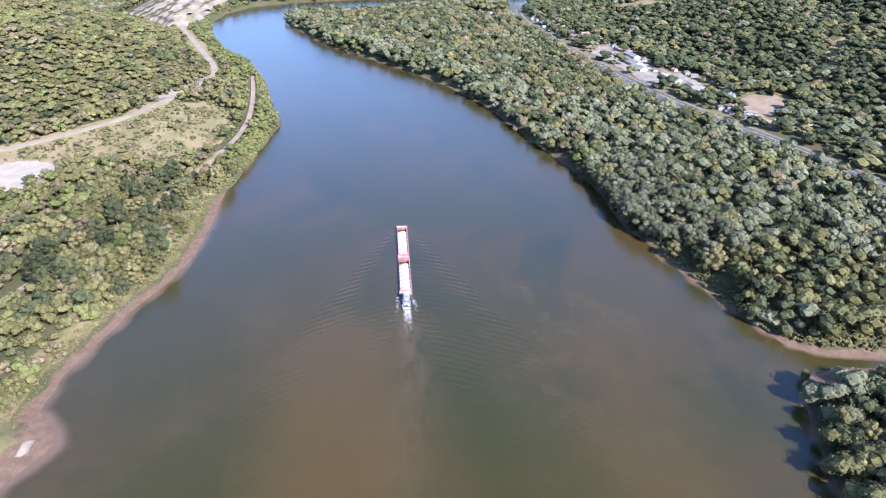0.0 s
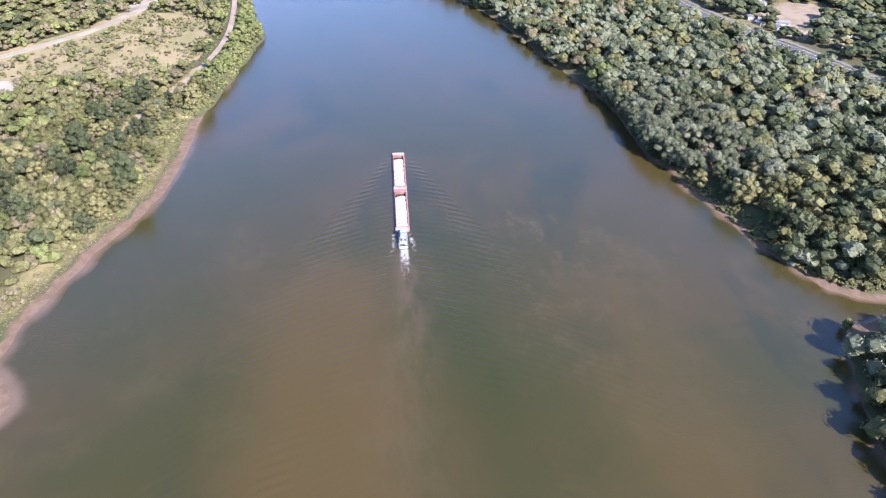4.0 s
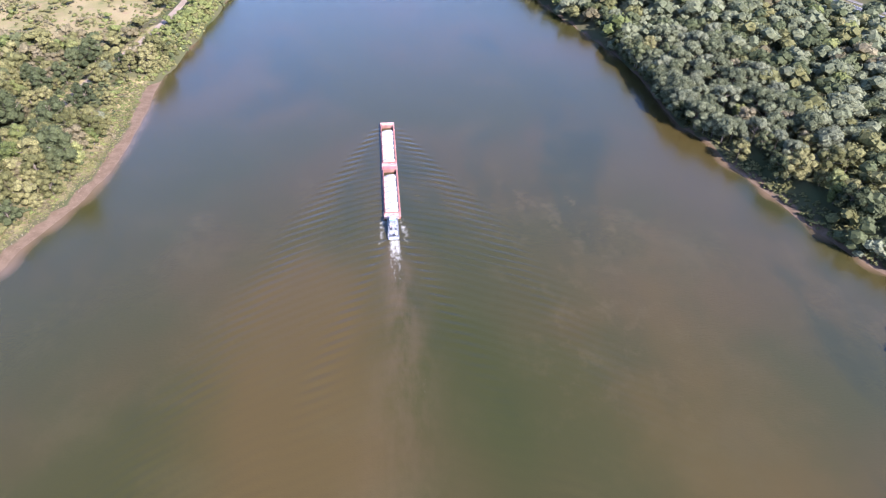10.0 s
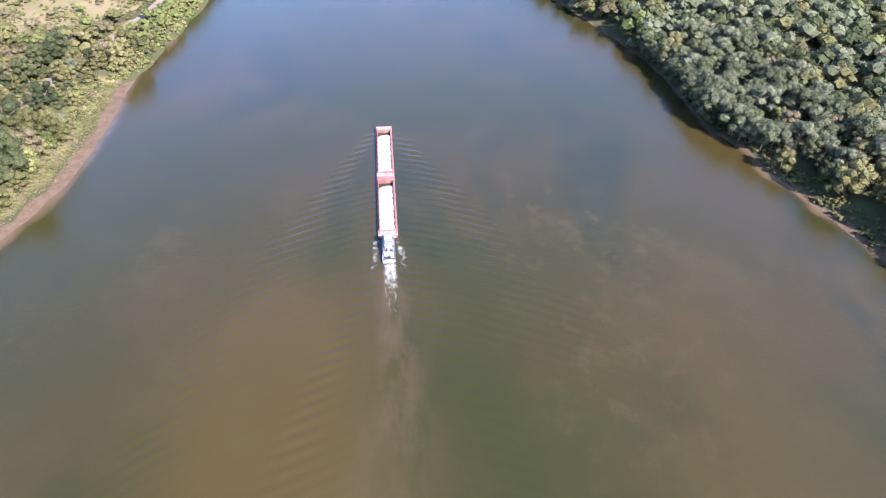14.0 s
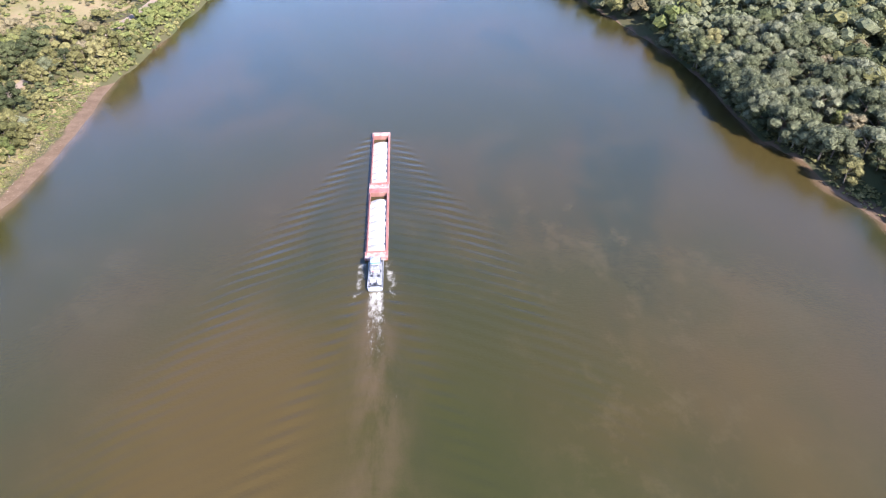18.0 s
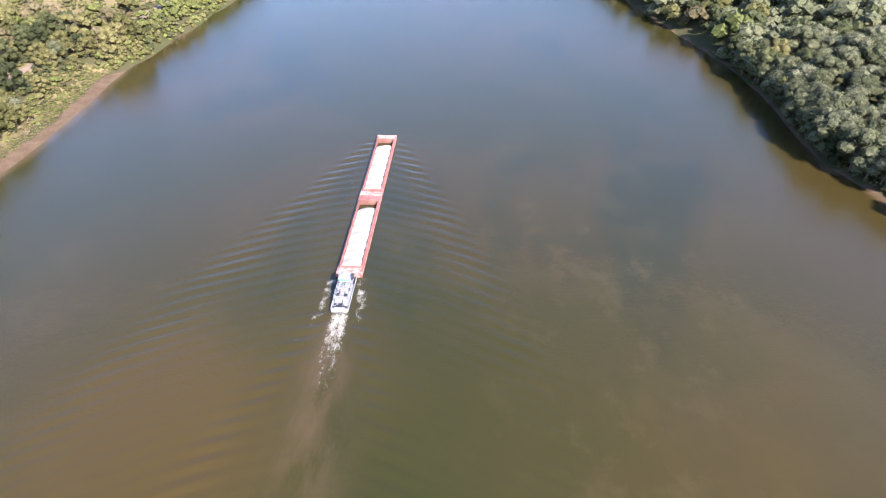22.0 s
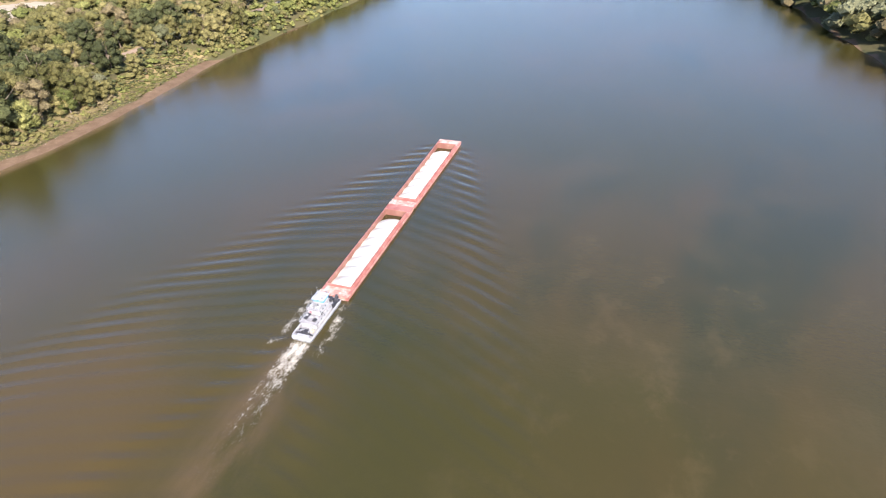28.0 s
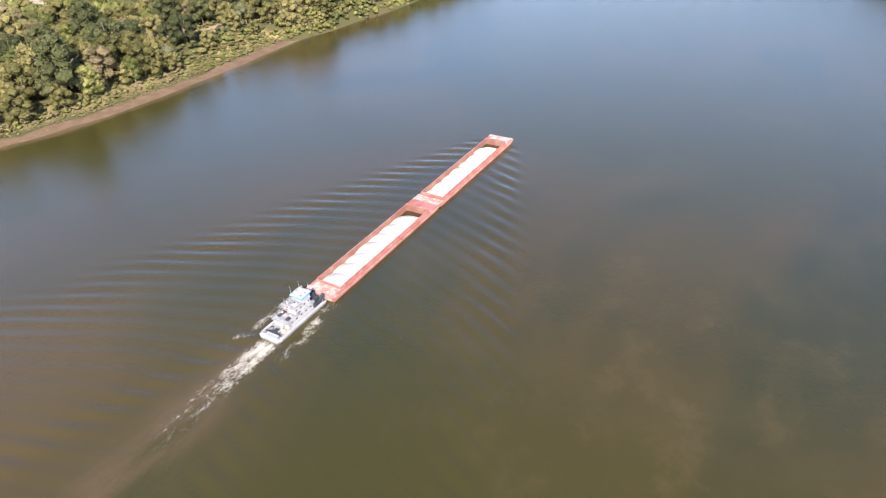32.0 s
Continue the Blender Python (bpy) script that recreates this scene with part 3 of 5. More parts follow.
def barge(y0, bow, stern, worn_bow, label):
    """y0: the head. bow, stern: length of the end decks."""
    t = thing("hopper_barge", label, "barge", "barges of the tow", Matrix.Translation((0, y0, 0)))
    L, deck, top = BARGE_LEN, 1.25, 2.15
    for s in (-1, 1):
        xs = sorted((s * HB, s * (HB - 0.95)))
        part("side_hull", prism([(0, deck + 0.25), (0, 0.7), (-9, -1.6), (-L, -1.6), (-L, deck)], 'x', *xs), M_BARGE, t)
        xs = sorted((s * (HB - 0.80), s * (HB - 0.98)))
        part("side_coaming", prism([(-bow, deck - 0.05), (-bow, top), (-L + stern, top), (-L + stern, deck - 0.05)], 'x', *xs), M_BARGE, t)
        xs = sorted((s * (HB - 0.70), s * (HB - 1.05)))
        part("coaming_rim", box(*xs, -L + stern, -bow, top, top + 0.10, 0.03), M_BARGE, t, "pale worn red rim")
        xs = sorted((s * (HB - 0.98), s * (HB - 1.06)))
        part("hopper_wall", box(*xs, -L + stern, -bow, -1.0, top - 0.02), M_RUST, t)
        part("rub_rail", box(*sorted((s * HB, s * (HB + 0.10))), -L + 0.4, -1.2, deck - 0.45, deck - 0.25, 0.03), M_WORN, t, "scraped pale rub rail")
        for k in range(14):
            y = -bow - 2.2 - k * (L - bow - stern - 4.4) / 13
            xs = sorted((s * (HB - 0.80), s * (HB - 0.30)))
            part("coaming_bracket", prism([(xs[0], deck), (xs[1], deck), (xs[0] if s > 0 else xs[1], top - 0.05)], 'y', y - 0.06, y + 0.06), M_BARGE, t)
        for y in (-1.4, -bow + 1.0, -L * 0.5, -L + 1.2):
            bits = tube((s * (HB - 0.45), y - 0.3, deck + 0.1), (s * (HB - 0.45), y - 0.3, deck + 0.75), 0.17)
            part("timberhead", bits, M_WORN, t, "scraped mooring post")
    part("bow_deck", prism([(0, deck + 0.26), (0, 0.7), (-9, -1.6), (-bow + 0.02, -1.6), (-bow + 0.02, deck + 0.02)], 'x', -HB + 0.96, HB - 0.96), M_WORN if worn_bow else M_BARGE, t)
    part("bow_plate", box(-HB + 0.02, HB - 0.02, -1.5, 0.03, deck + 0.262, deck + 0.30), M_WORN, t, "whitish scraped head plate")
    part("head_log", box(-HB, HB, -0.02, 0.14, 0.8, deck + 0.28, 0.04), M_WORN, t, "scraped head log")
    part("stern_deck", box(-HB + 0.96, HB - 0.96, -L, -L + stern, -1.6, deck + 0.02), M_WORN if not worn_bow else M_BARGE, t)
    part("stern_plate", box(-HB + 0.02, HB - 0.02, -L + 0.02, -L + min(2.0, stern - 0.4), deck + 0.024, deck + 0.06), M_WORN, t, "whitish scraped stern plate")
    part("hopper_floor", box(-HB + 0.97, HB - 0.97, -L + stern, -bow, -1.2, -0.9), M_RUST, t)
    part("bow_coaming", box(-HB + 0.8, HB - 0.8, -bow, -bow + 0.2, deck - 0.1, top + 0.5, 0.04), M_BARGE, t)
    part("stern_coaming", box(-HB + 0.8, HB - 0.8, -L + stern - 0.2, -L + stern, deck - 0.1, top + 0.1, 0.04), M_BARGE, t)
    part("bow_bulkhead", box(-HB + 1.06, HB - 1.06, -bow - 0.08, -bow - 0.01, -0.95, top + 0.3), M_RUST, t)
    part("stern_bulkhead", box(-HB + 1.06, HB - 1.06, -L + stern + 0.01, -L + stern + 0.08, -0.95, top - 0.02), M_RUST, t)
    for x, y in ((-2.6, -bow + 1.6), (2.6, -bow + 1.6), (-2.4, -L + 1.0), (2.4, -L + 1.0)):
        part("hatch_cover", box(x - 0.4, x + 0.4, y - 0.4, y + 0.4, deck + 0.02, deck + 0.30, 0.04), M_WORN, t)
    for x in (-1.0, 1.0):
        part("winch", tube((x - 0.5, -bow + 0.9, deck + 0.4), (x + 0.5, -bow + 0.9, deck + 0.4), 0.26, seg=12), M_STEEL, t)
    return t


def load(y0, bow, stern, seed, label):
    """A row of overlapping cones of stone, low at the bow end."""
    r = np.random.RandomState(seed)
    y_front, y_back = y0 - bow - 4.6, y0 - BARGE_LEN + stern + 0.15
    half = HB - 1.10
    n = 7
    px = r.uniform(0.6, 1.3, n)
    py = np.linspace(y_back + 3.0, y_front - 3.5, n) + r.uniform(-0.5, 0.5, n)
    ph = r.uniform(3.9, 4.3, n)
    x, y, f = sheet(np.linspace(-half, half, 40), np.linspace(y_back, y_front + 3.5, 150))
    z = np.full(x.shape, -0.9)
    for a, b, h in zip(px, py, ph):
        d = np.hypot((x - a) * 0.95, (y - b) * 1.05)
        z = np.maximum(z, -0.9 + h + 0.10 - 0.52 * np.sqrt(d * d + 2.6))
    z += 0.06 * waves_of(x, y, seed, 2.3) + 0.03 * waves_of(x, y, seed + 4, 0.9)
    z = np.maximum(z, -0.88)
    return tagged(new("stone_cargo", mesh_of("stone_cargo", np.stack([x, y, z], 1), f, M_SAND, True)), label, "cargo", "loads of the barges")


barge(0.0, 6.0, 3.0, True, "red steel hopper barge with scraped whitish bow, leading the tow")
barge(-59.75, 7.0, 4.5, False, "red steel hopper barge lashed between lead barge and towboat")
load(0.0, 6.0, 3.0, 3, "white crushed stone heaped in cones in the lead barge")
load(-59.75, 7.0, 4.5, 8, "white crushed stone heaped in cones in the second barge")
for s in (-1, 1):
    line = thing("lashing_wire", "steel lashing wire tying the two barges together", "wire", "lashings")
    part("wire", tube((s * 4.6, -57.4, 1.6), (s * 4.9, -61.6, 1.6), 0.05), M_STEEL, line)
    part("ratchet", box(s * 4.75 - 0.15, s * 4.75 + 0.15, -60.0, -59.1, 1.52, 1.72, 0.03), M_STEEL, line)


def towboat(y0):
    t = thing("towboat", "white two-deck river towboat with blue-trimmed pilothouse pushing barges", "towboat", m=Matrix.Translation((0.0, y0, 0)) @ Matrix.Diagonal((1.0, 1, 0.80, 1)))
    L, W2, D = 20.4, 3.4, 1.15
    plan = [(-W2 + 0.3, 0), (W2 - 0.3, 0), (W2, -1.0), (W2, -L + 1.2), (W2 - 0.5, -L), (-W2 + 0.5, -L), (-W2, -L + 1.2), (-W2, -1.0)]
    part("hull", prism(plan, 'z', -1.6, D), M_WHITE, t)
    part("hull_fender", prism([(x * 1.02, y - 0.0) for x, y in plan], 'z', 0.25, 0.55), M_DARK, t, "black rubber fender strip")
    part("main_deck", prism([(x * 0.985, y * 0.985 - 0.15) for x, y in plan], 'z', D, D + 0.03), M_DECK, t)
    for s in (-1, 1):
        part("bulwark", box(*sorted((s * (W2 - 0.12), s * (W2 + 0.01))), -L + 1.0, -2.0, D, D + 0.62, 0.03), M_WHITE, t)
        knee = prism([(0.35, -0.4), (0.35, 2.7), (-0.1, 2.7), (-1.6, D), (-1.6, -0.4)], 'x', *sorted((s * 1.3, s * 2.1)))
        k = part("push_knee", knee, M_DARK, t, "dark push knee with rubber face")
        for z in (1.3, 1.8, 2.3):
            part("knee_step", box(*sorted((s * 1.25, s * 2.15)), 0.33, 0.45, z, z + 0.18, 0.02), M_STEEL, k)
    part("stern_bulwark", box(-W2 + 0.35, W2 - 0.35, -L - 0.02, -L + 0.85, D - 0.1, D + 0.75, 0.08), M_WHITE, t)
    part("stern_beam", box(-W2 + 0.5, W2 - 0.5, -L + 2.05, -L + 2.35, D + 0.03, D + 0.5, 0.04), M_DARK, t)
    # lower deckhouse
    h1 = part("deckhouse", box(-2.45, 2.45, -15.3, -4.9, D, 3.55, 0.08), M_WHITE, t)
    part("house_roof", box(-2.95, 2.95, -15.7, -4.4, 3.55, 3.68, 0.04), M_DECK, t, "grey upper deck plate")
    for s in (-1, 1):
        for k in range(5):
            y = -5.9 - k * 1.9
            w = part("cabin_window", box(*sorted((s * 2.44, s * 2.48)), y - 0.28, y + 0.28, 2.35, 2.9, 0.01), M_GLASS, h1)
        part("cabin_door", box(*sorted((s * 2.44, s * 2.50)), -14.7, -13.9, D + 0.05, 3.1, 0.02), M_DECK, h1)
    # upper deckhouse
    h2 = part("upper_deckhouse", box(-2.0, 2.0, -11.4, -5.2, 3.68, 5.9, 0.08), M_WHITE, t)
    part("upper_roof", box(-2.3, 2.3, -11.7, -4.8, 5.9, 6.02, 0.04), M_DECK, t, "grey roof plate")
    for s in (-1, 1):
        for k in range(4):
            y = -5.9 - k * 1.6
            part("cabin_window", box(*sorted((s * 1.99, s * 2.03)), y - 0.26, y + 0.26, 4.75, 5.3, 0.01), M_GLASS, h2)
    # pilothouse
    ph = part("pilothouse", box(-1.75, 1.75, -5.6, -2.4, 6.02, 7.0, 0.06), M_WHITE, t)
    part("trim_band", box(-1.80, 1.80, -5.65, -2.35, 6.62, 6.98, 0.03), M_BLUE, ph, "blue painted band")
    part("window_band", box(-1.62, 1.62, -5.5, -2.5, 7.0, 7.85, 0.03), M_GLASS, ph, "dark windows all round")
    for x in (-1.64, -0.55, 0.55, 1.64):
        for y in (-5.52, -2.48):
            part("window_post", box(x - 0.06, x + 0.06, y - 0.06, y + 0.06, 7.0, 7.86), M_WHITE, ph)
    for x in (-1.64, 1.64):
        for y in (-4.5, -3.5):
            part("window_post", box(x - 0.06, x + 0.06, y - 0.06, y + 0.06, 7.0, 7.86), M_WHITE, ph)
    rf = part("pilothouse_roof", box(-2.15, 2.15, -6.0, -1.9, 7.86, 8.05, 0.06), M_WHITE, t)
    part("roof_edge", box(-2.22, 2.22, -6.08, -1.82, 7.80, 7.92, 0.02), M_BLUE, rf, "blue roof edge")
    part("air_conditioner", box(-0.6, 0.5, -5.3, -4.4, 8.05, 8.55, 0.06), M_WHITE, rf)
    part("radar_pole", tube((0.3, -3.4, 8.05), (0.3, -3.4, 9.3), 0.07), M_WHITE, rf)
    part("radar_bar", box(-0.6, 1.2, -3.5, -3.3, 9.3, 9.5, 0.04), M_WHITE, rf)
    for x, y, h in ((-1.8, -5.6, 3.2), (1.8, -5.6, 2.4), (-1.8, -2.3, 2.6), (1.7, -2.3, 3.4), (-0.9, -4.9, 1.8)):
        part("antenna", tube((x, y, 8.05), (x, y, 8.05 + h), 0.045, 0.02, 6), M_WHITE, rf)
    for x, y, w, d, h in ((-1.5, -5.4, 0.5, 0.4, 0.35), (1.2, -5.2, 0.6, 0.5, 0.45), (-0.2, -2.5, 0.9, 0.3, 0.25), (1.5, -3.9, 0.3, 0.6, 0.5), (-1.6, -3.7, 0.35, 0.8, 0.2)):
        part("roof_box", box(x - w / 2, x + w / 2, y - d / 2, y + d / 2, 8.05, 8.05 + h, 0.03), M_STEEL, rf)
    part("radar_dome", tube((-0.8, -3.2, 8.05), (-0.8, -3.2, 8.6), 0.36, 0.22, 12), M_WHITE, rf)
    for x in (-1.3, 1.3):
        part("searchlight", tube((x, -2.2, 8.35), (x, -1.75, 8.4), 0.22, 0.26, 10), M_STEEL, rf)
    ph.location.y = rf.location.y = -2.4
    # stacks, gear on the upper decks
    for s in (-1, 1):
        st = part("exhaust_stack", box(*sorted((s * 0.9, s * 1.6)), -10.6, -9.4, 6.02, 7.3, 0.10), M_WHITE, t)
        part("stack_pipe", tube((s * 1.25, -10.0, 7.3), (s * 1.25, -10.25, 7.9), 0.18, seg=10), M_DARK, st)
    part("dish_antenna", tube((0.2, -10.1, 6.02), (0.2, -10.1, 6.75), 0.50, 0.25, 14), M_STEEL, t)
    part("engine_hatch", box(-0.8, 0.8, -14.6, -12.2, 3.68, 4.3, 0.08), M_DECK, t)
    part("vent_cowl", tube((-1.6, -12.6, 3.68), (-1.6, -12.6, 4.7), 0.32, 0.36, 12), M_WHITE, t)
    part("vent_cowl", tube((1.6, -12.6, 3.68), (1.6, -12.6, 4.7), 0.32, 0.36, 12), M_WHITE, t)
    part("life_ring", tube((-1.0, -11.42, 4.8), (-1.0, -11.52, 4.8), 0.38, seg=14), M_REDP, t, "red life ring")
    part("yellow_locker", box(1.3, 2.3, -16.9, -16.2, D + 0.03, D + 0.75, 0.05), M_YEL, t, "pale yellow locker")
    # rails
    for z, x, ya, yb in ((3.68, 2.85, -15.5, -4.6), (6.02, 2.2, -11.6, -9.2)):
        for s in (-1, 1):
            rail = part("handrail", tube((s * x, ya, z + 1.0), (s * x, yb, z + 1.0), 0.04, seg=6), M_WHITE, t)
            part("mid_rail", tube((s * x, ya, z + 0.5), (s * x, yb, z + 0.5), 0.03, seg=6), M_WHITE, rail)
            k = int((yb - ya) / 1.5)
            for i in range(k + 1):
                y = ya + (yb - ya) * i / k
                part("rail_post", tube((s * x, y, z), (s * x, y, z + 1.0), 0.035, seg=6), M_WHITE, rail)
        part("handrail", tube((-x, ya, z + 1.0), (x, ya, z + 1.0), 0.04, seg=6), M_WHITE, t)
    # working deck aft
    for x in (-1.3, 1.3):
        w = part("capstan", tube((x, -17.4, D + 0.03), (x, -17.4, D + 0.8), 0.34, 0.26, 12), M_DARK, t)
        part("capstan_head", tube((x, -17.4, D + 0.8), (x, -17.4, D + 0.95), 0.42, 0.40, 12), M_STEEL, w)
    part("steering_cover", box(-0.6, 0.7, -18.1, -16.6, D + 0.03, D + 0.7, 0.06), M_DARK, t)
    part("rope_coil", tube((-2.2, -16.6, D + 0.03), (-2.2, -16.6, D + 0.35), 0.5, 0.42, 14), M_DARK, t)
    for x in (-2.7, 2.7):
        for y in (-1.4, -9.0, -18.0):
            part("bitt", tube((x, y, D), (x, y, D + 0.65), 0.14, seg=8), M_STEEL, t)
    for x in (-2.4, 0.0, 2.4):
        part("bow_winch", tube((x - 0.45, -1.8, D + 0.45), (x + 0.45, -1.8, D + 0.45), 0.3, seg=12), M_DARK, t)
    part("skiff", prism([(-2.0, 3.7), (-0.9, 3.7), (-0.75, 4.25), (-2.15, 4.25)], 'y', -10.9 - 3.2, -11.6), M_DARK, t, "dark work skiff")
    part("tarp", box(0.9, 2.1, -14.4, -13.0, 3.69, 4.15, 0.12), M_DARK, t, "dark tarpaulin")
    for x, y, w in ((-0.5, -9.3, 0.5), (0.5, -9.2, 0.4), (0.3, -11.2, 0.6), (-0.4, -10.2, 0.45)):
        part("deck_vent", box(x - w / 2, x + w / 2, y - w / 2, y + w / 2, 6.02, 6.02 + w, 0.05), M_STEEL, t)
    # one added dark box lumps bow gear with the shade between the knees
    part("bow_gear_shade", box(-1.1, 1.1, -2.5, -0.9, D, 2.6, 0.06), M_DARK, t, "dark box for the gear and shade between the knees")
    for x, y, w, d, h, mt in ((-2.3, -3.4, 1.2, 1.4, 0.8, M_DARK), (0.2, -3.5, 1.4, 1.2, 1.1, M_DARK), (2.3, -3.2, 1.0, 1.6, 0.7, M_DARK), (-1.0, -4.2, 0.7, 0.6, 1.2, M_STEEL), (1.5, -4.3, 0.6, 0.5, 0.9, M_BLUE)):
        part("deck_gear", box(x - w / 2, x + w / 2, y - d / 2, y + d / 2, D + 0.03, D + h, 0.05), mt, t)
    part("fore_deck", box(-3.1, 3.1, -4.85, -0.3, D + 0.034, D + 0.06), M_DARK, t, "black fore deck")
    for x in (-2.6, 2.6):
        part("hose_reel", tube((x - 0.12, -4.4, D + 0.5), (x + 0.12, -4.4, D + 0.5), 0.42, seg=12), M_DARK, t)
    for k in range(5):
        part("deck_seam", box(-2.4, 2.4, -16.1 - k * 0.75, -16.02 - k * 0.75, D + 0.03, D + 0.06), M_DARK, t)
    # dark hatch coaming and gear on the after deck, clutter on the house tops
    for x0, x1, y0, y1 in ((-2.3, 2.3, -17.95, -17.8), (-2.3, 2.3, -19.45, -19.3), (-2.3, -2.15, -19.4, -17.85), (2.15, 2.3, -19.4, -17.85)):
        part("hatch_coaming", box(x0, x1, y0, y1, D + 0.03, D + 0.28, 0.02), M_DARK, t)
    part("hatch_lid", box(-2.1, 2.1, -19.25, -18.0, D + 0.03, D + 0.16, 0.03), M_WHITE, t, "pale hatch lid")
    for x, y, w, d, h, mt in ((-2.2, -4.6, 0.5, 1.1, 0.7, M_STEEL), (2.35, -6.2, 0.5, 0.9, 0.6, M_WHITE), (-2.4, -8.8, 0.5, 0.8, 0.9, M_WHITE), (2.4, -10.4, 0.6, 1.0, 0.5, M_DARK), (-2.3, -13.0, 0.7, 0.9, 0.6, M_STEEL), (0.2, -13.2, 0.8, 0.7, 1.1, M_WHITE)):
        part("deck_locker", box(x - w / 2, x + w / 2, y - d / 2, y + d / 2, 3.68, 3.68 + h, 0.04), mt, t)
    for x, y in ((-1.9, -9.2), (1.9, -9.3), (1.4, -11.2), (-1.4, -11.1)):
        part("roof_vent", tube((x, y, 6.02), (x, y, 6.55), 0.2, 0.24, 10), M_DECK, t)
    for x in (-1.9, 1.9):
        part("roof_antenna", tube((x, -10.8, 6.02), (x, -10.8, 8.6), 0.035, 0.02, 6), M_WHITE, t)
    part("mast", tube((0, -11.4, 6.02), (0, -11.5, 9.4), 0.08, 0.05, 8), M_WHITE, t)
    part("mast_yard", tube((-1.0, -11.47, 8.5), (1.0, -11.47, 8.5), 0.04, seg=6), M_WHITE, t)
    part("flag_staff", tube((0, -15.4, 3.68), (0, -15.9, 6.0), 0.04, seg=6), M_WHITE, t)
    part("stairs", prism([(-15.3, 3.6), (-15.3, 3.3), (-17.2, D), (-17.6, D)], 'x', 0.9, 1.7), M_STEEL, t)
    return t


towboat(-119.6)

# ---- roads ----
def strip(name, pts, width, lift, mat, step=6.0, offset=0.0, dash=None):
    pts = np.array(pts, float)
    seg = np.hypot(*np.diff(pts, axis=0).T)
    s = np.r_[0, np.cumsum(seg)]
    q = np.arange(0, s[-1], step)
    # rounded corners by a running mean
    px, py = np.interp(q, s, pts[:, 0]), np.interp(q, s, pts[:, 1])
    k = np.ones(9) / 9
    px[4:-4], py[4:-4] = np.convolve(px, k, 'valid'), np.convolve(py, k, 'valid')
    dx, dy = np.gradient(px), np.gradient(py)
    n = np.hypot(dx, dy)
    nx, ny = dy / n, -dx / n
    z = land(px, py)
    z = np.convolve(np.pad(z, 4, 'edge'), k, 'valid')
    z = np.maximum(z, np.maximum(land(px + nx * width / 2, py + ny * width / 2), land(px - nx * width / 2, py - ny * width / 2)) - 0.2) + lift
    rows, faces = [], []
    for o, dz in ((-width / 2 - 0.6, -1.6), (-width / 2, 0), (width / 2, 0), (width / 2 + 0.6, -1.6)):
        rows.append(np.stack([px + nx * (o + offset), py + ny * (o + offset), z + dz], 1))
    m = len(px)
    v = np.concatenate(rows)
    for j in range(3):
        i = np.arange(m - 1)
        if dash:
            i = i[(i % dash) < dash // 2]
        faces.append(np.stack([j * m + i, j * m + i + 1, (j + 1) * m + i + 1, (j + 1) * m + i], 1))
    return new(name, mesh_of(name, v, np.concatenate(faces)[:, ::-1], mat))


tagged(strip("road", ROAD_L, 11, 0.45, M_ROAD), "pale concrete highway along the wooded hill foot", "road", kind="structure")
tagged(strip("track", TRACK, 6.5, 0.40, M_TRACK), "pale dirt track above the river bank", "track", kind="structure")
tagged(strip("highway", HIGHWAY, 17, 0.60, M_ASPHALT), "dark asphalt highway behind the bank woods", "road", kind="structure")
hw = strip("highway_line", HIGHWAY, 0.4, 0.66, M_LINE, 6.0, 7.2)
tagged(hw, "white edge line painted on the highway", "road marking", kind="structure")
tagged(strip("highway_line", HIGHWAY, 0.4, 0.66, M_LINE, 6.0, -7.2), "white edge line painted on the highway", "road marking", kind="structure")
tagged(strip("highway_line", HIGHWAY, 0.4, 0.66, M_LINE, 6.0, 0.0, 4), "dashed line painted on the highway", "road marking", kind="structure")
rail_pts = [(x + 19, y) for x, y in HIGHWAY]
tagged(strip("railway", rail_pts, 7, 0.5, M_BALLAST), "railway ballast bed beside the highway", "railway", kind="structure")
tagged(strip("village_road", VILLAGE_ROAD, 6, 0.5, M_TRACK), "pale village street", "road", kind="structure")
side_road = strip("side_road", [(511, 263), (575, 295), (662, 322), (758, 304)], 6, 0.5, M_ROAD)
tagged(side_road, "pale side street by the brown field", "road", kind="structure")


def yard(name, poly, mat, label, lift=0.5):
    p = np.array(poly, float)
    c = p.mean(0)
    xs, ys = np.arange(p[:, 0].min(), p[:, 0].max(), 5), np.arange(p[:, 1].min(), p[:, 1].max(), 5)
    x, y, f = sheet(xs, ys)
    d = line_dist(p, x, y, True) * np.where(inside(p, x, y), 1, -1) + 3 * waves_of(x, y, 3, 40)
    f = f[(d[f] > 0).all(1)]
    use = np.unique(f)
    re = np.zeros(len(x), int)
    re[use] = np.arange(len(use))
    z = land(x, y) + lift + 0.4 * waves_of(x, y, 14, 25)
    return tagged(new(name, mesh_of(name, np.stack([x, y, z], 1)[use], re[f], mat, True)), label, "ground", kind="structure")


yard("gravel_yard", PATCH, M_GRAVEL, "bare white gravel yard beside the highway", 0.8)
yard("lot", LOT, M_LOT, "long pale gravel lots and yards along the village")
yard("lot", [(437, 575), (489, 557), (505, 630), (468, 693), (434, 662)], M_GRAVEL, "white gravel lot among the village buildings")
yard("lot", [(216, 1124), (307, 1112), (311, 1154), (225, 1166)], M_GRAVEL, "white gravel lot by the far river bend")
yard("far_field", [(-201, 1212), (-64, 1306), (62, 1278), (3, 1236)], M_TRACK, "pale bare field inside the river bend")

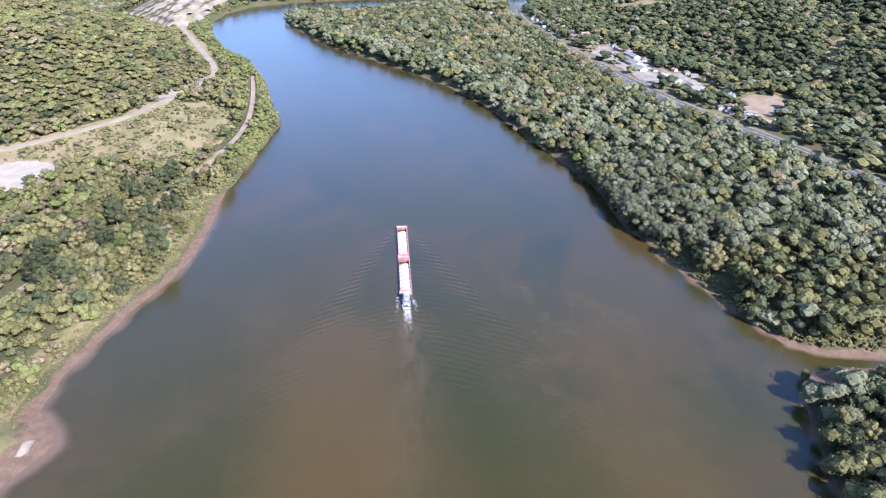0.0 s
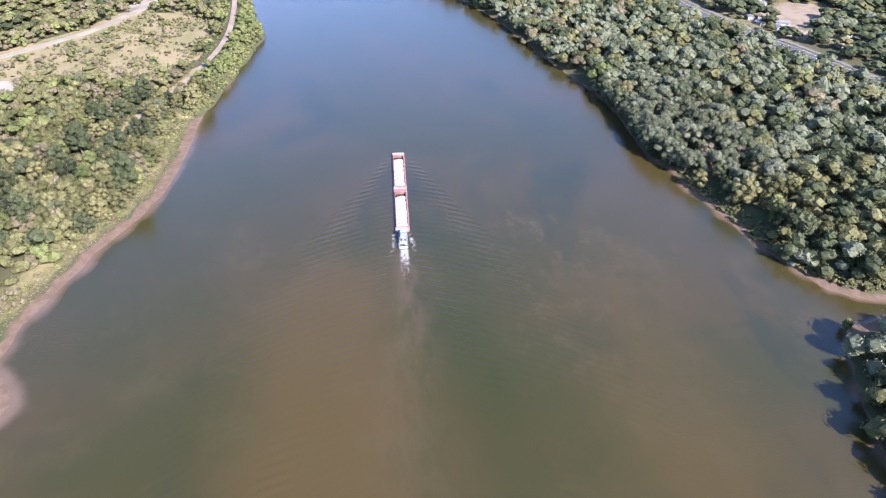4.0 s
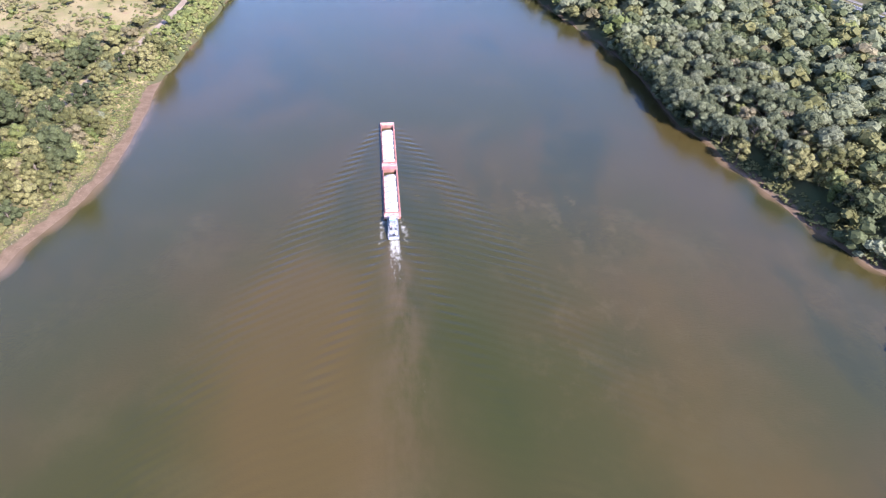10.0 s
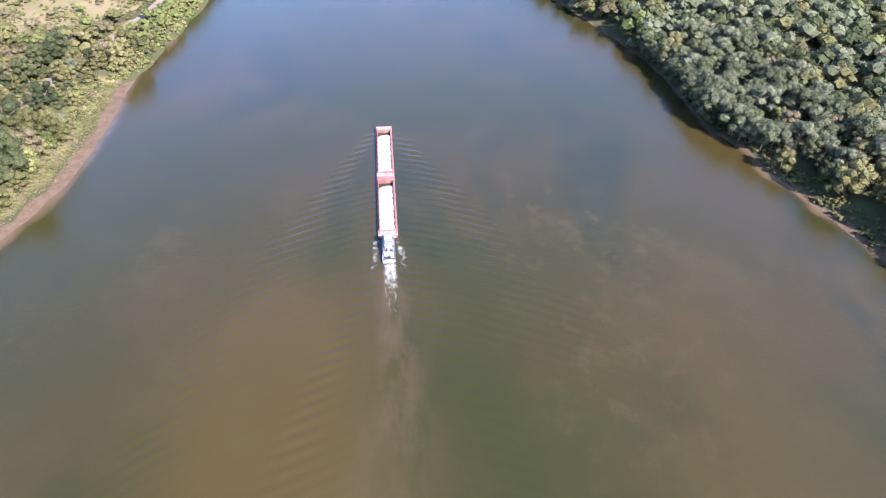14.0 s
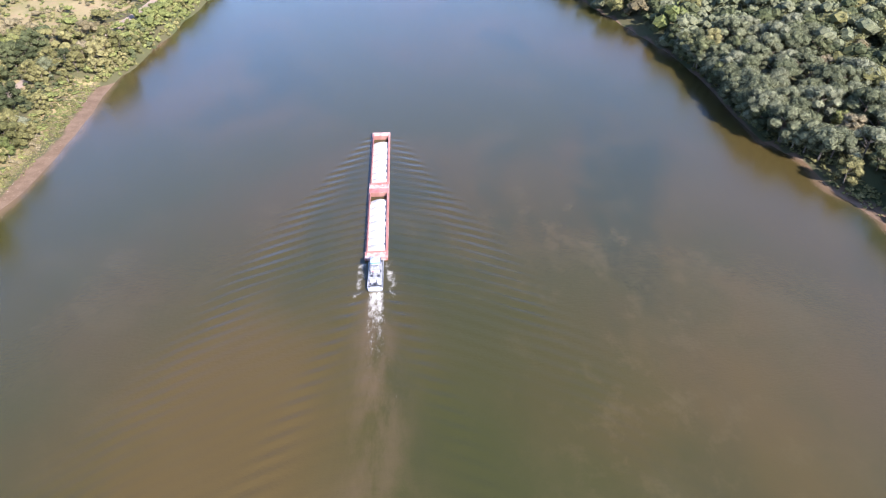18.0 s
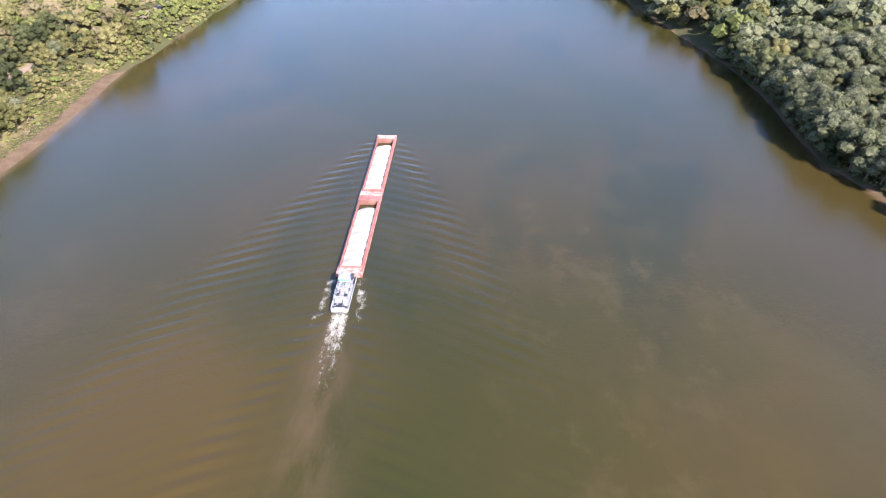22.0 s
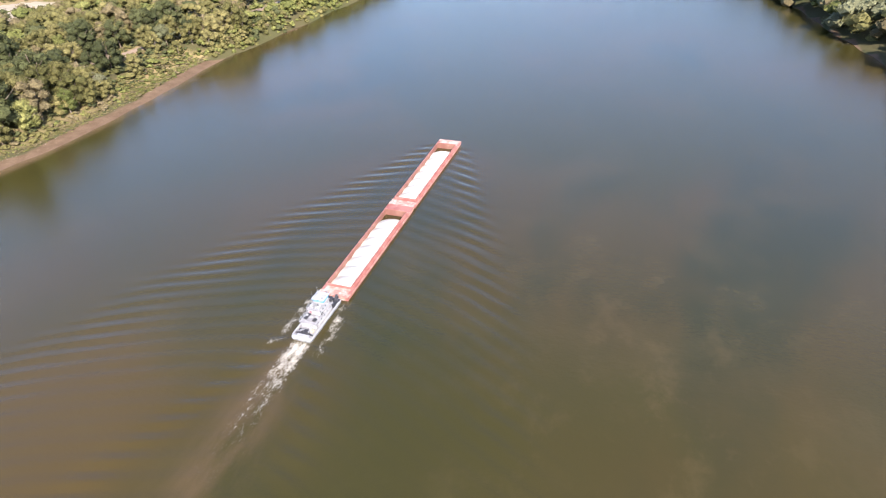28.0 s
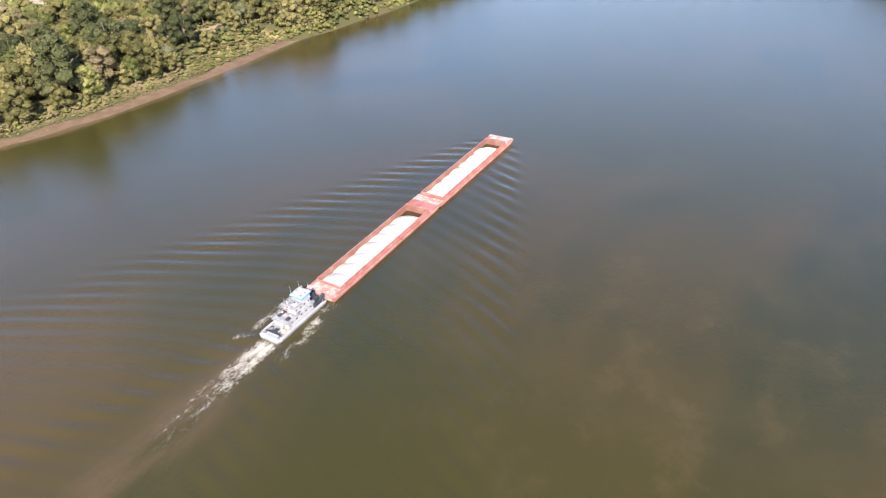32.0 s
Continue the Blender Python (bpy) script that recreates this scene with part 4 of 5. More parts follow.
# ---- houses ----
def house(w, l, h, roof_mat, label, x, y, turn):
    z = float(land(np.array([x]), np.array([y]))[0]) - 0.2
    t = thing("house", label, "house", "village houses", pose(x, y, z, 0, 0, turn))
    part("wall", prism([(-w / 2, -0.8), (w / 2, -0.8), (w / 2, h), (0, h + w * 0.22), (-w / 2, h)], 'y', -l / 2, l / 2), M_WALL, t)
    for s in (-1, 1):
        part("roof", prism([(0, h + w * 0.22 + 0.05), (s * (w / 2 + 0.6), h - 0.25), (s * (w / 2 + 0.6), h - 0.02), (0, h + w * 0.22 + 0.3)], 'y', -l / 2 - 0.5, l / 2 + 0.5), roof_mat, t)
        for k in (-0.28, 0.28):
            part("window", box(*sorted((s * (w / 2), s * (w / 2 + 0.06))), k * l - 0.7, k * l + 0.7, h * 0.4, h * 0.85), M_GLASS, t)
    part("door", box(-0.5, 0.5, -l / 2 - 0.06, -l / 2, 0.1, 2.2), M_ROOFR, t)
    return t


rh = np.random.RandomState(17)
HOUSES = []
vr = np.array(VILLAGE_ROAD, float)
vs = np.r_[0, np.cumsum(np.hypot(*np.diff(vr, axis=0).T))]
for s in np.arange(60, vs[-1] - 60, 21):
    for sd in (-1, 1):
        if rh.rand() < 0.22:
            continue
        x, y = np.interp(s + rh.uniform(-6, 6), vs, vr[:, 0]), np.interp(s, vs, vr[:, 1])
        x += sd * rh.uniform(15, 34)
        if inside(FIELD, np.array([x]), np.array([y]))[0]:
            continue
        roof = (M_ROOF, M_ROOFW, M_ROOFW, M_ROOFR)[rh.randint(4)]
        HOUSES.append((x, y))
        big = rh.rand() < 0.22
        nm = {M_ROOF: "grey", M_ROOFW: "white", M_ROOFR: "brown"}[roof]
        house(rh.uniform(7, 9) * (1.4 if big else 1), rh.uniform(9, 13) * (1.8 if big else 1), rh.uniform(3, 4.5), roof,
              ("long pale building with %s gable roof among village trees" if big else "small pale house with %s gable roof among village trees") % nm, x, y, rh.uniform(-25, 25) + (90 if rh.rand() < 0.4 else 0))
for x, y, w, l, turn in ((445, 187, 9, 14, 20), (255, 1130, 22, 50, 80), (458, 622, 20, 46, 15), (456, 579, 16, 34, 15), (479, 677, 14, 40, 10), (624, 481, 14, 38, 75), (511, 324, 9, 20, 70), (529, 312, 9, 18, 70), (575, 284, 8, 12, 30), (621, 279, 8, 13, 10)):
    HOUSES.append((x, y))
    house(w, l, 4.5, M_ROOFW, "pale building with white metal roof near the highway", x, y, turn)
HOUSES = np.array(HOUSES)

# ---- trees ----
# twelve-sided knob: the cube's corners and a point over each of its sides
CUBE = np.array(list(itertools.product((-1, 1), repeat=3)), float)
KNOB = np.concatenate([CUBE / 2, np.repeat(np.eye(3), 2, 0) * np.array([-1, 1, -1, 1, -1, 1])[:, None]])
KNOB_FACES = []
for a, b in itertools.combinations(range(8), 2):
    if np.abs(CUBE[a] - CUBE[b]).sum() == 2:
        mid = (CUBE[a] + CUBE[b]) / 2
        k, m = [8 + 2 * q + int(mid[q] > 0) for q in range(3) if mid[q]]
        out = np.dot(np.cross(KNOB[k] - KNOB[a], KNOB[b] - KNOB[a]), mid)
        KNOB_FACES.append((a, k, b, m) if out > 0 else (a, m, b, k))
KNOB_FACES = np.array(KNOB_FACES)


def crown_points(r, n, lobes, size, spread, flat=0.85, tall=False):
    """Small bent leaf sprays on the skin of several lobes, each lobe round a leafy core. Unit crown: height about 1, radius about 0.5.
    Returns the corners of the four-sided pieces and their normals."""
    c = np.zeros((lobes, 3))
    i = np.arange(lobes)
    a = i * 2.4 + r.uniform(-0.5, 0.5, lobes)
    u = np.sqrt((i + 0.2) / lobes)
    low = (u > 0.6) & (r.uniform(0, 1, lobes) < 0.45)
    q = spread * np.where(low, 0.95, u) * r.uniform(0.8, 1.15, lobes)
    c[:, 0], c[:, 1] = np.cos(a) * q, np.sin(a) * q
    c[:, 2] = 0.26 + 0.48 * np.sqrt(np.clip(1 - (u / 1.06) ** 2, 0, 1)) + r.uniform(-0.06, 0.06, lobes)
    c[low, 2] = r.uniform(0.10, 0.30, low.sum())
    rad = 0.60 / math.sqrt(lobes) * r.uniform(0.75, 1.15, lobes)
    if tall:  # an egg-shaped crown, leafy down to its foot
        c[:, 2] = 0.76 - 0.62 * (i / (lobes - 1)) + r.uniform(-0.03, 0.03, lobes)
        q = spread * np.sqrt(np.clip(1.02 - ((c[:, 2] - 0.34) / 0.46) ** 2, 0.02, 1)) * r.uniform(0.75, 1.15, lobes)
        c[:, 0], c[:, 1] = np.cos(a) * q, np.sin(a) * q
    k = r.randint(0, lobes, n)
    d = r.normal(size=(n, 3))
    d[:, 2] = d[:, 2] * 0.9 + 0.35
    d /= np.linalg.norm(d, axis=1)[:, None]
    p = c[k] + d * (rad[k] * r.uniform(0.86, 1.10, n))[:, None] * (1, 1, flat)
    nrm = d + r.normal(size=(n, 3)) * 0.40
    nrm /= np.linalg.norm(nrm, axis=1)[:, None]
    u = np.cross(nrm, r.normal(size=(n, 3)))
    u /= np.linalg.norm(u, axis=1)[:, None]
    w = np.cross(nrm, u)
    s = (size * r.uniform(0.6, 1.3, n))[:, None]
    quad = np.stack([p - u * s * 0.9, p - w * s * 0.5 + nrm * s * 0.25, p + u * s, p + w * s * 0.62], 1)
    shade = d * 0.45 + (p - (0, 0, 0.40)) * 1.1 + (0, 0, 0.35) + r.normal(size=(n, 3)) * 0.16
    quad_n = np.repeat(shade[:, None], 4, 1)
    # cores
    core_d = KNOB * r.uniform(0.82, 1.14, (lobes, 14, 1))
    core = (c[:, None] + core_d * (rad * 0.96)[:, None, None] * (1, 1, flat))[:, KNOB_FACES].reshape(-1, 4, 3)
    core_n = np.repeat(KNOB[None], lobes, 0)[:, KNOB_FACES].reshape(-1, 4, 3) + 0.3 * (core - (0, 0, 0.42))
    v = np.concatenate([quad, core]).reshape(-1, 3)
    nn = np.concatenate([quad_n, core_n]).reshape(-1, 3)
    return v, nn / np.linalg.norm(nn, axis=1)[:, None]


def trunk_mesh(r, h):
    bm = bmesh.new()

    def limb(a, b, r0, r1):
        t = tube(a, b, r0, r1, 6)
        me = bpy.data.meshes.new("tmp")
        t.to_mesh(me)
        t.free()
        bm.from_mesh(me)
        bpy.data.meshes.remove(me)
    lean = r.uniform(-0.04, 0.04, 2) * h
    mid = (lean[0], lean[1], 0.45 * h)
    limb((0, 0, -1.0), mid, 0.024 * h, 0.017 * h)
    limb(mid, (lean[0] * 1.6, lean[1] * 1.6, 0.82 * h), 0.017 * h, 0.006 * h)
    for i in range(6):
        a, z = i * 1.05 + r.uniform(-0.4, 0.4), r.uniform(0.28, 0.5) * h
        limb((lean[0] * z / (0.45 * h), lean[1] * z / (0.45 * h), z), (math.cos(a) * 0.28 * h, math.sin(a) * 0.28 * h, z + 0.24 * h), 0.010 * h, 0.004 * h)
    return bm


def tree_kind(leaf, seed, h, n, label, lobes=11, spread=0.34, size=0.042, tall=False):
    """One tree with trunk and crown, 1:1 in metres."""
    r = np.random.RandomState(seed)
    t = thing("tree", label, "tree", "bank trees")
    part("trunk", trunk_mesh(r, h), M_BARK, t)
    v, nn = crown_points(r, n, lobes, size, spread, 0.85, tall)
    v = v * (h * 0.86, h * 0.86, h * 0.92) + (0, 0, h * 0.10)
    ob = new("crown", mesh_of("crown", v, np.arange(len(v)).reshape(-1, 4), M_TREE[leaf], False, (), nn))
    ob.parent = t
    return t


R = np.random.RandomState(4)


def scatter(x0, x1, y0, y1, step, seed):
    r = np.random.RandomState(seed)
    x, y = np.meshgrid(np.arange(x0, x1, step), np.arange(y0, y1, step))
    x, y = x.ravel() + r.uniform(-0.45, 0.45, x.size) * step, y.ravel() + r.uniform(-0.45, 0.45, x.size) * step
    return x, y


def clear_of(x, y):
    """True where no road, yard, field or house is."""
    ok = (line_dist(ROAD_L, x, y) > 14) & (line_dist(TRACK, x, y) > 8.5) & (line_dist(VILLAGE_ROAD, x, y) > 10)
    hx = line_dist(HIGHWAY, x, y)
    river_side = x < np.interp(y, [p[1] for p in HIGHWAY], [p[0] for p in HIGHWAY])
    ok &= (hx > np.where(river_side & (y < 620), 29, 17)) & (line_dist(rail_pts, x, y) > 11)
    ok &= ~inside(FIELD, x, y) & ~inside(PATCH, x, y) & ~(inside(LOT, x, y) & (waves_of(x, y, 41, 60) > -0.35)) & ~inside(QUARRY, x, y)
    ok &= ~((x > 272) & (y > -246) & (y < -207) & (x < 470))
    near = (x > 380) & (x < 700)
    for a, b in HOUSES:
        ok &= ~(near & (np.hypot(x - a, y - b) < 9.5))
    ok &= ~((x > 212) & (x < 318) & (y > 1085) & (y < 1195)) & ~((x > 437) & (x < 502) & (y > 546) & (y < 702))
    ok &= (x < 510 + (y + 123) * 0.83) & (x > -500 - 0.55 * np.abs(y + 9)) & (y < 2350)
    ok &= ~((x > -207) & (x < 66) & (y > 1178) & (y < 1280) & (waves_of(x, y, 40, 120) > -0.1))
    return ok


NEAR_L = (-302, -186, -110, 125)
NEAR_R = (222, 306, -150, 120)


def near_box(x, y):
    return ((x > NEAR_L[0]) & (x < NEAR_L[1]) & (y > NEAR_L[2]) & (y < NEAR_L[3])) | ((x > NEAR_R[0]) & (x < NEAR_R[1]) & (y > NEAR_R[2]) & (y < NEAR_R[3]))


# species by place: weights over the leaf kinds
KINDS = {}
for i, (leaf, h, n, label, lobes, spread, size) in enumerate((
        ("silver", 22, 2900, "grey-green leafy cottonwood-like tree on the wooded bank", 15, 0.37, 0.0205),
        ("silver", 19, 2500, "rounded silvery-green tree on the wooded bank", 13, 0.38, 0.022),
        ("deep", 20, 2100, "dark green broad-crowned tree on the wooded bank", 16, 0.30, 0.023),
        ("olive", 20, 1900, "olive-green tree with uneven crown above the bank", 16, 0.27, 0.023),
        ("olive", 15, 1500, "low spreading olive-green tree above the bank", 14, 0.34, 0.026),
        ("bright", 17, 1700, "bright yellow-green tree at the river's edge", 15, 0.24, 0.024),
        ("rusty", 16, 1200, "brownish early-autumn tree with thinning crown", 14, 0.27, 0.024),
        ("deep", 25, 1900, "tall narrow dark green tree above the bank", 18, 0.20, 0.022))):
    KINDS[i] = tree_kind(leaf, 100 + i, h, n, label, lobes, spread, size, i > 1)
used = set()


def stand(kind, x, y, z, scale, turn):
    m = pose(x, y, z, 0, 0, turn) @ Matrix.Diagonal((scale * 1.08, scale * 1.08, scale, 1))
    if kind in used:
        copy_thing(KINDS[kind], m)
    else:
        KINDS[kind].matrix_basis = m
        KINDS[kind].scale = (1, 1, 1)
        KINDS[kind].matrix_basis = pose(x, y, z, 0, 0, turn)
        used.add(kind)


for bx, step, weights, first in ((NEAR_L, 11.0, (0.01, 0.02, 0.16, 0.32, 0.20, 0.09, 0.14, 0.06), 16.5), (NEAR_R, 13.6, (0.46, 0.30, 0.08, 0.05, 0.03, 0.05, 0.03, 0.0), 1.2)):
    x, y = scatter(bx[0], bx[1], bx[2], bx[3], step, 7)
    d = bank_of(x, y, shore(x, y))
    keep = (d > first) & clear_of(x, y) & ~inside(MEADOW, x, y)
    if first > 10:
        reedy = (y > 8) & (y < 82) & (d < 36)
        keep &= ~reedy | (np.random.RandomState(14).uniform(0, 1, len(x)) < 0.3)
    if first < 10:
        keep &= (y > -52) | (d > 13) | (np.random.RandomState(1).uniform(0, 1, len(x)) < 0.12)
    x, y, d = x[keep], y[keep], d[keep]
    z = land(x, y)
    for a, b, c, e in zip(x, y, z, d):
        k = int(R.choice(8, p=weights if first > 10 or b > -78 else (0.10, 0.08, 0.32, 0.26, 0.10, 0.10, 0.04, 0.0)))
        s = (R.uniform(0.8, 1.3) if first < 10 else R.uniform(0.72, 1.25) * (1.25 if b < 5 else 0.9)) * (0.68 if first > 10 and (e < first + 6 or (8 < b < 82 and e < 36)) else 1.0)
        stand(k, a, b, c - 0.3, s, R.uniform(0, 360))
# a close front row along the right bank
yf = np.arange(-48, 122, 7.5)
for b in yf:
    for dd in (4.0, 11.0):
        xs = np.arange(150, 300, 0.5)
        ds = shore(xs, np.full(len(xs), b))
        ok = ~left_side(xs, np.full(len(xs), b)) & (ds > dd)
        if ok.any():
            a = xs[ok][0] + R.uniform(-1, 2)
            stand(int(R.choice((0, 1, 2, 7), p=(0.35, 0.25, 0.30, 0.10))), a, b + R.uniform(-2, 2), float(land(np.array([a]), np.array([b]))[0]) - 0.3, R.uniform(0.8, 1.15), R.uniform(0, 360))
for x, y, k, s in ((-211, -46, 5, 1.15), (-209, -22, 5, 0.95), (-212, 2, 1, 0.8), (-218, -62, 7, 0.9), (274, -241, 5, 0.62), (266, -290, 3, 1.05), (258, -307, 2, 1.15), (252, -326, 3, 1.1), (246, -346, 2, 1.05), (273, -302, 4, 1.1), (267, -322, 2, 1.2), (260, -342, 3, 1.1), (279, -286, 4, 0.9), (287, -304, 2, 1.1), (281, -329, 3, 1.15), (274, -349, 2, 1.0), (297, -319, 3, 1.1)):
    stand(k, x, y, float(land(np.array([x]), np.array([y]))[0]) - 0.3, s, R.uniform(0, 360))


def woods(name, x, y, h, wide, leaf, n, seed, label, lobes=6, size=0.085, sink=0.3):
    """A stand of trees too many to count, as one mesh."""
    r = np.random.RandomState(seed)
    kinds = [crown_points(r, n, lobes, size, 0.36) for _ in range(10)]
    pick = r.randint(0, 10, len(x))
    turn = r.uniform(0, 6.28, len(x))
    tint = np.clip(0.45 + 0.15 * r.normal(size=len(x)) + 0.30 * waves_of(x, y, seed, 90), 0, 1)
    z = land(x, y) - sink
    vs, ts, ns = [], [], []
    core = np.r_[np.zeros(n), np.ones(12 * lobes)]
    for k in range(10):
        i = np.where(pick == k)[0]
        if not len(i):
            continue
        v, nn = kinds[k]
        c, s = np.cos(turn[i])[:, None], np.sin(turn[i])[:, None]
        hx, hz = (h[i] * wide)[:, None], h[i][:, None]
        p = np.stack([x[i][:, None] + (v[:, 0] * c - v[:, 1] * s) * hx, y[i][:, None] + (v[:, 0] * s + v[:, 1] * c) * hx, z[i][:, None] + v[:, 2] * hz], 2)
        vs.append(p.reshape(-1, 3))
        ns.append(np.stack([nn[:, 0] * c - nn[:, 1] * s, nn[:, 0] * s + nn[:, 1] * c, np.repeat(nn[None, :, 2], len(i), 0)], 2).reshape(-1, 3))
        ts.append(np.repeat(tint[i], len(v)))
    v = np.concatenate(vs)
    ob = new(name, mesh_of(name, v, np.arange(len(v)).reshape(-1, 4), M_LEAF[leaf], False, (("tint", np.concatenate(ts)),), np.concatenate(ns), (M_INNER[leaf], np.tile(core, len(x)))))
    return tagged(ob, label, "woods", kind="stuff")


def split(x, y, shares, seed):
    """Part the places among the leaf kinds, in patches."""
    r = np.random.RandomState(seed)
    v = waves_of(x, y, seed, 130) * 0.35 + r.uniform(0, 1, len(x))
    edges = np.quantile(v, np.clip(np.cumsum([0] + [s for _, s in shares]), 0, 1))
    return [(leaf, (v >= a) & (v <= b)) for (leaf, _), a, b in zip(shares, edges, edges[1:])]


# floodplain woods, right bank
x, y = scatter(-330, 560, -470, 1900, 14.2, 11)
d = shore(x, y)
hwx = np.interp(y, [p[1] for p in HIGHWAY], [p[0] for p in HIGHWAY])
keep = ~left_side(x, y) & (d > 3) & clear_of(x, y) & ~near_box(x, y) & (x < hwx) & (y < 1100)
scrub = (y < -235) & (y > -262) & (x > 262)
keep &= ~scrub
xr, yr = x[keep], y[keep]
WORDS = {"silver": "grey-green", "deep": "dark green", "olive": "olive-green", "rusty": "brownish", "bright": "yellow-green"}
dr = shore(xr, yr)
flats = (((yr > -80) & (yr < 330)) | ((yr >= 330) & (dr < 75)), (yr >= 330) & (dr >= 75), yr <= -80)
mixes = ((("silver", 0.52), ("deep", 0.27), ("olive", 0.15), ("rusty", 0.04), ("bright", 0.02)), (("silver", 0.14), ("deep", 0.46), ("olive", 0.26), ("rusty", 0.14)), (("silver", 0.10), ("deep", 0.44), ("olive", 0.46)))
for zone, shares in zip(flats, mixes):
    xz, yz = xr[zone], yr[zone]
    for leaf, i in split(xz, yz, shares, 51):
        hr = np.random.RandomState(3).uniform(14, 26, i.sum())
        for near, n, size in ((True, 230, 0.045), (False, 60, 0.080)):
            k = (yz[i] < 240) & (xz[i] < 420)
            k = k if near else ~k
            if k.sum() > 2:
                woods("bank_woods", xz[i][k], yz[i][k], hr[k], 1.14, leaf, n, 61, "dense %s woods on the river flat" % WORDS[leaf], size=size)
# left bank: lower woods, the strip by the river, the woods beyond the meadow
x, y = scatter(-800, -100, -470, 1300, 11.0, 12)
d = bank_of(x, y, shore(x, y))
keep = left_side(x, y) & (d > 16 + 12 * np.exp(-((y + 270) / 24) ** 2)) & clear_of(x, y) & ~near_box(x, y) & ~inside(HILL_L, x, y) & ~inside(QUARRY, x, y)
open_land = inside(MEADOW, x, y)
keep &= ~(open_land & (waves_of(x, y, 71, 60) + np.random.RandomState(2).uniform(-0.6, 0.6, len(x)) < 0.30))
xl, yl = x[keep], y[keep]
hl = np.where(inside(MEADOW, xl, yl), 3.6, 12.0) * np.random.RandomState(8).uniform(0.7, 1.3, len(xl))
edge = (yl > 90) & (shore(xl, yl) < 42)
woods("bank_woods", xl[edge], yl[edge], hl[edge] * 0.72, 1.35, "bright", 150, 70, "yellow-green trees and bushes leaning over the steep bank", size=0.058)
xl, yl, hl = xl[~edge], yl[~edge], hl[~edge]
for leaf, i in split(xl, yl, (("olive", 0.56), ("bright", 0.14), ("deep", 0.10), ("rusty", 0.20)), 52):
    for near, n, size in ((True, 130, 0.062), (False, 46, 0.104)):
        k = (yl[i] < 210) & (yl[i] > -220)
        k = k if near else ~k
        woods("bank_woods", xl[i][k], yl[i][k], hl[i][k] * 1.15, 1.15, leaf, n, 62, "%s woods and scrub above the river bank" % WORDS[leaf], size=size)
# bushes hanging over the steep bank
x, y = scatter(-330, -150, 84, 620, 3.0, 26)
d = shore(x, y)
rb = np.random.RandomState(32)
keep = left_side(x, y) & (d > 0.2 + 8 * (1 - smooth(y, 80, 104))) & (d < 15) & (line_dist(TRACK, x, y) > 5) & (rb.uniform(0, 1, len(x)) < 0.8)
x, y = x[keep], y[keep]
for leaf, i in split(x, y, (("bright", 0.45), ("olive", 0.40), ("deep", 0.15)), 58):
    woods("bank_bushes", x[i], y[i], rb.uniform(3.0, 7.5, i.sum()), 1.0, leaf, 34, 73, "%s bushes hanging over the steep bank" % WORDS[leaf], 4, 0.11, 0.6)
# low scrub in the meadow
x, y = scatter(-660, -220, 110, 520, 4.4, 25)
rm = np.random.RandomState(31)
keep = inside(MEADOW, x, y) & clear_of(x, y) & (waves_of(x, y, 72, 55) + rm.uniform(-0.45, 0.45, len(x)) > 0.12)
x, y = x[keep], y[keep]
for leaf, i in split(x, y, (("olive", 0.45), ("rusty", 0.35), ("bright", 0.20)), 57):
    woods("meadow_scrub", x[i], y[i], rm.uniform(1.0, 3.8, i.sum()) * np.where(rm.uniform(0, 1, i.sum()) > 0.9, 2.2, 1), 1.5, leaf, 12, 69, "low %s scrub in the dry meadow" % {"olive": "olive-green", "rusty": "brownish", "bright": "yellow-green"}[leaf], 3, 0.16, 0.3)
# hills
x, y = scatter(-1250, -380, -200, 1900, 12.5, 13)
keep = inside(HILL_L, x, y) & clear_of(x, y)
xh, yh = x[keep], y[keep]
keep = yh > 250 - 0.2 * (xh + 600)
xh, yh = xh[keep], yh[keep]
for leaf, i in split(xh, yh, (("olive", 0.62), ("bright", 0.08), ("deep", 0.18), ("rusty", 0.12)), 53):
    woods("hill_woods", xh[i], yh[i], np.random.RandomState(5).uniform(7, 15, i.sum()), 1.55, leaf, 40, 63, "%s woods and scrub on the steep hillside" % WORDS[leaf], lobes=4, size=0.080)
# scrub that fills the gaps on the near hillside and the verges of the track
x, y = scatter(-720, -300, 120, 900, 7.5, 81)
rv = np.random.RandomState(82)
keep = left_side(x, y) & (inside(HILL_L, x, y) | inside(QUARRY, x, y)) & (line_dist(ROAD_L, x, y) > 9) & (rv.uniform(0, 1, len(x)) < 0.85)
xv, yv = x[keep], y[keep]
for leaf, i in split(xv, yv, (("olive", 0.6), ("rusty", 0.4)), 83):
    woods("hill_scrub", xv[i], yv[i], rv.uniform(2.5, 6.0, i.sum()), 1.9, leaf, 12, 84, "low %s scrub between the hillside trees" % WORDS[leaf], 2, 0.13, 0.8)
x, y = scatter(-400, -150, -60, 620, 3.4, 85)
dv = line_dist(TRACK, x, y)
keep = left_side(x, y) & (dv > 6.5) & (dv < 11) & (shore(x, y) > 8) & (rv.uniform(0, 1, len(x)) < 0.9)
xv, yv = x[keep], y[keep]
for leaf, i in split(xv, yv, (("olive", 0.55), ("rusty", 0.30), ("bright", 0.15)), 86):
    woods("track_scrub", xv[i], yv[i], rv.uniform(0.8, 2.4, i.sum()), 1.9, leaf, 12, 87, "low %s scrub along the dirt track" % WORDS[leaf], 2, 0.15, 0.3)
x, y = scatter(380, 1850, -100, 2100, 18.5, 14)
d = shore(x, y)
keep = (d > 8) & clear_of(x, y) & (x > np.interp(y, [p[1] for p in HIGHWAY], [p[0] for p in HIGHWAY]))
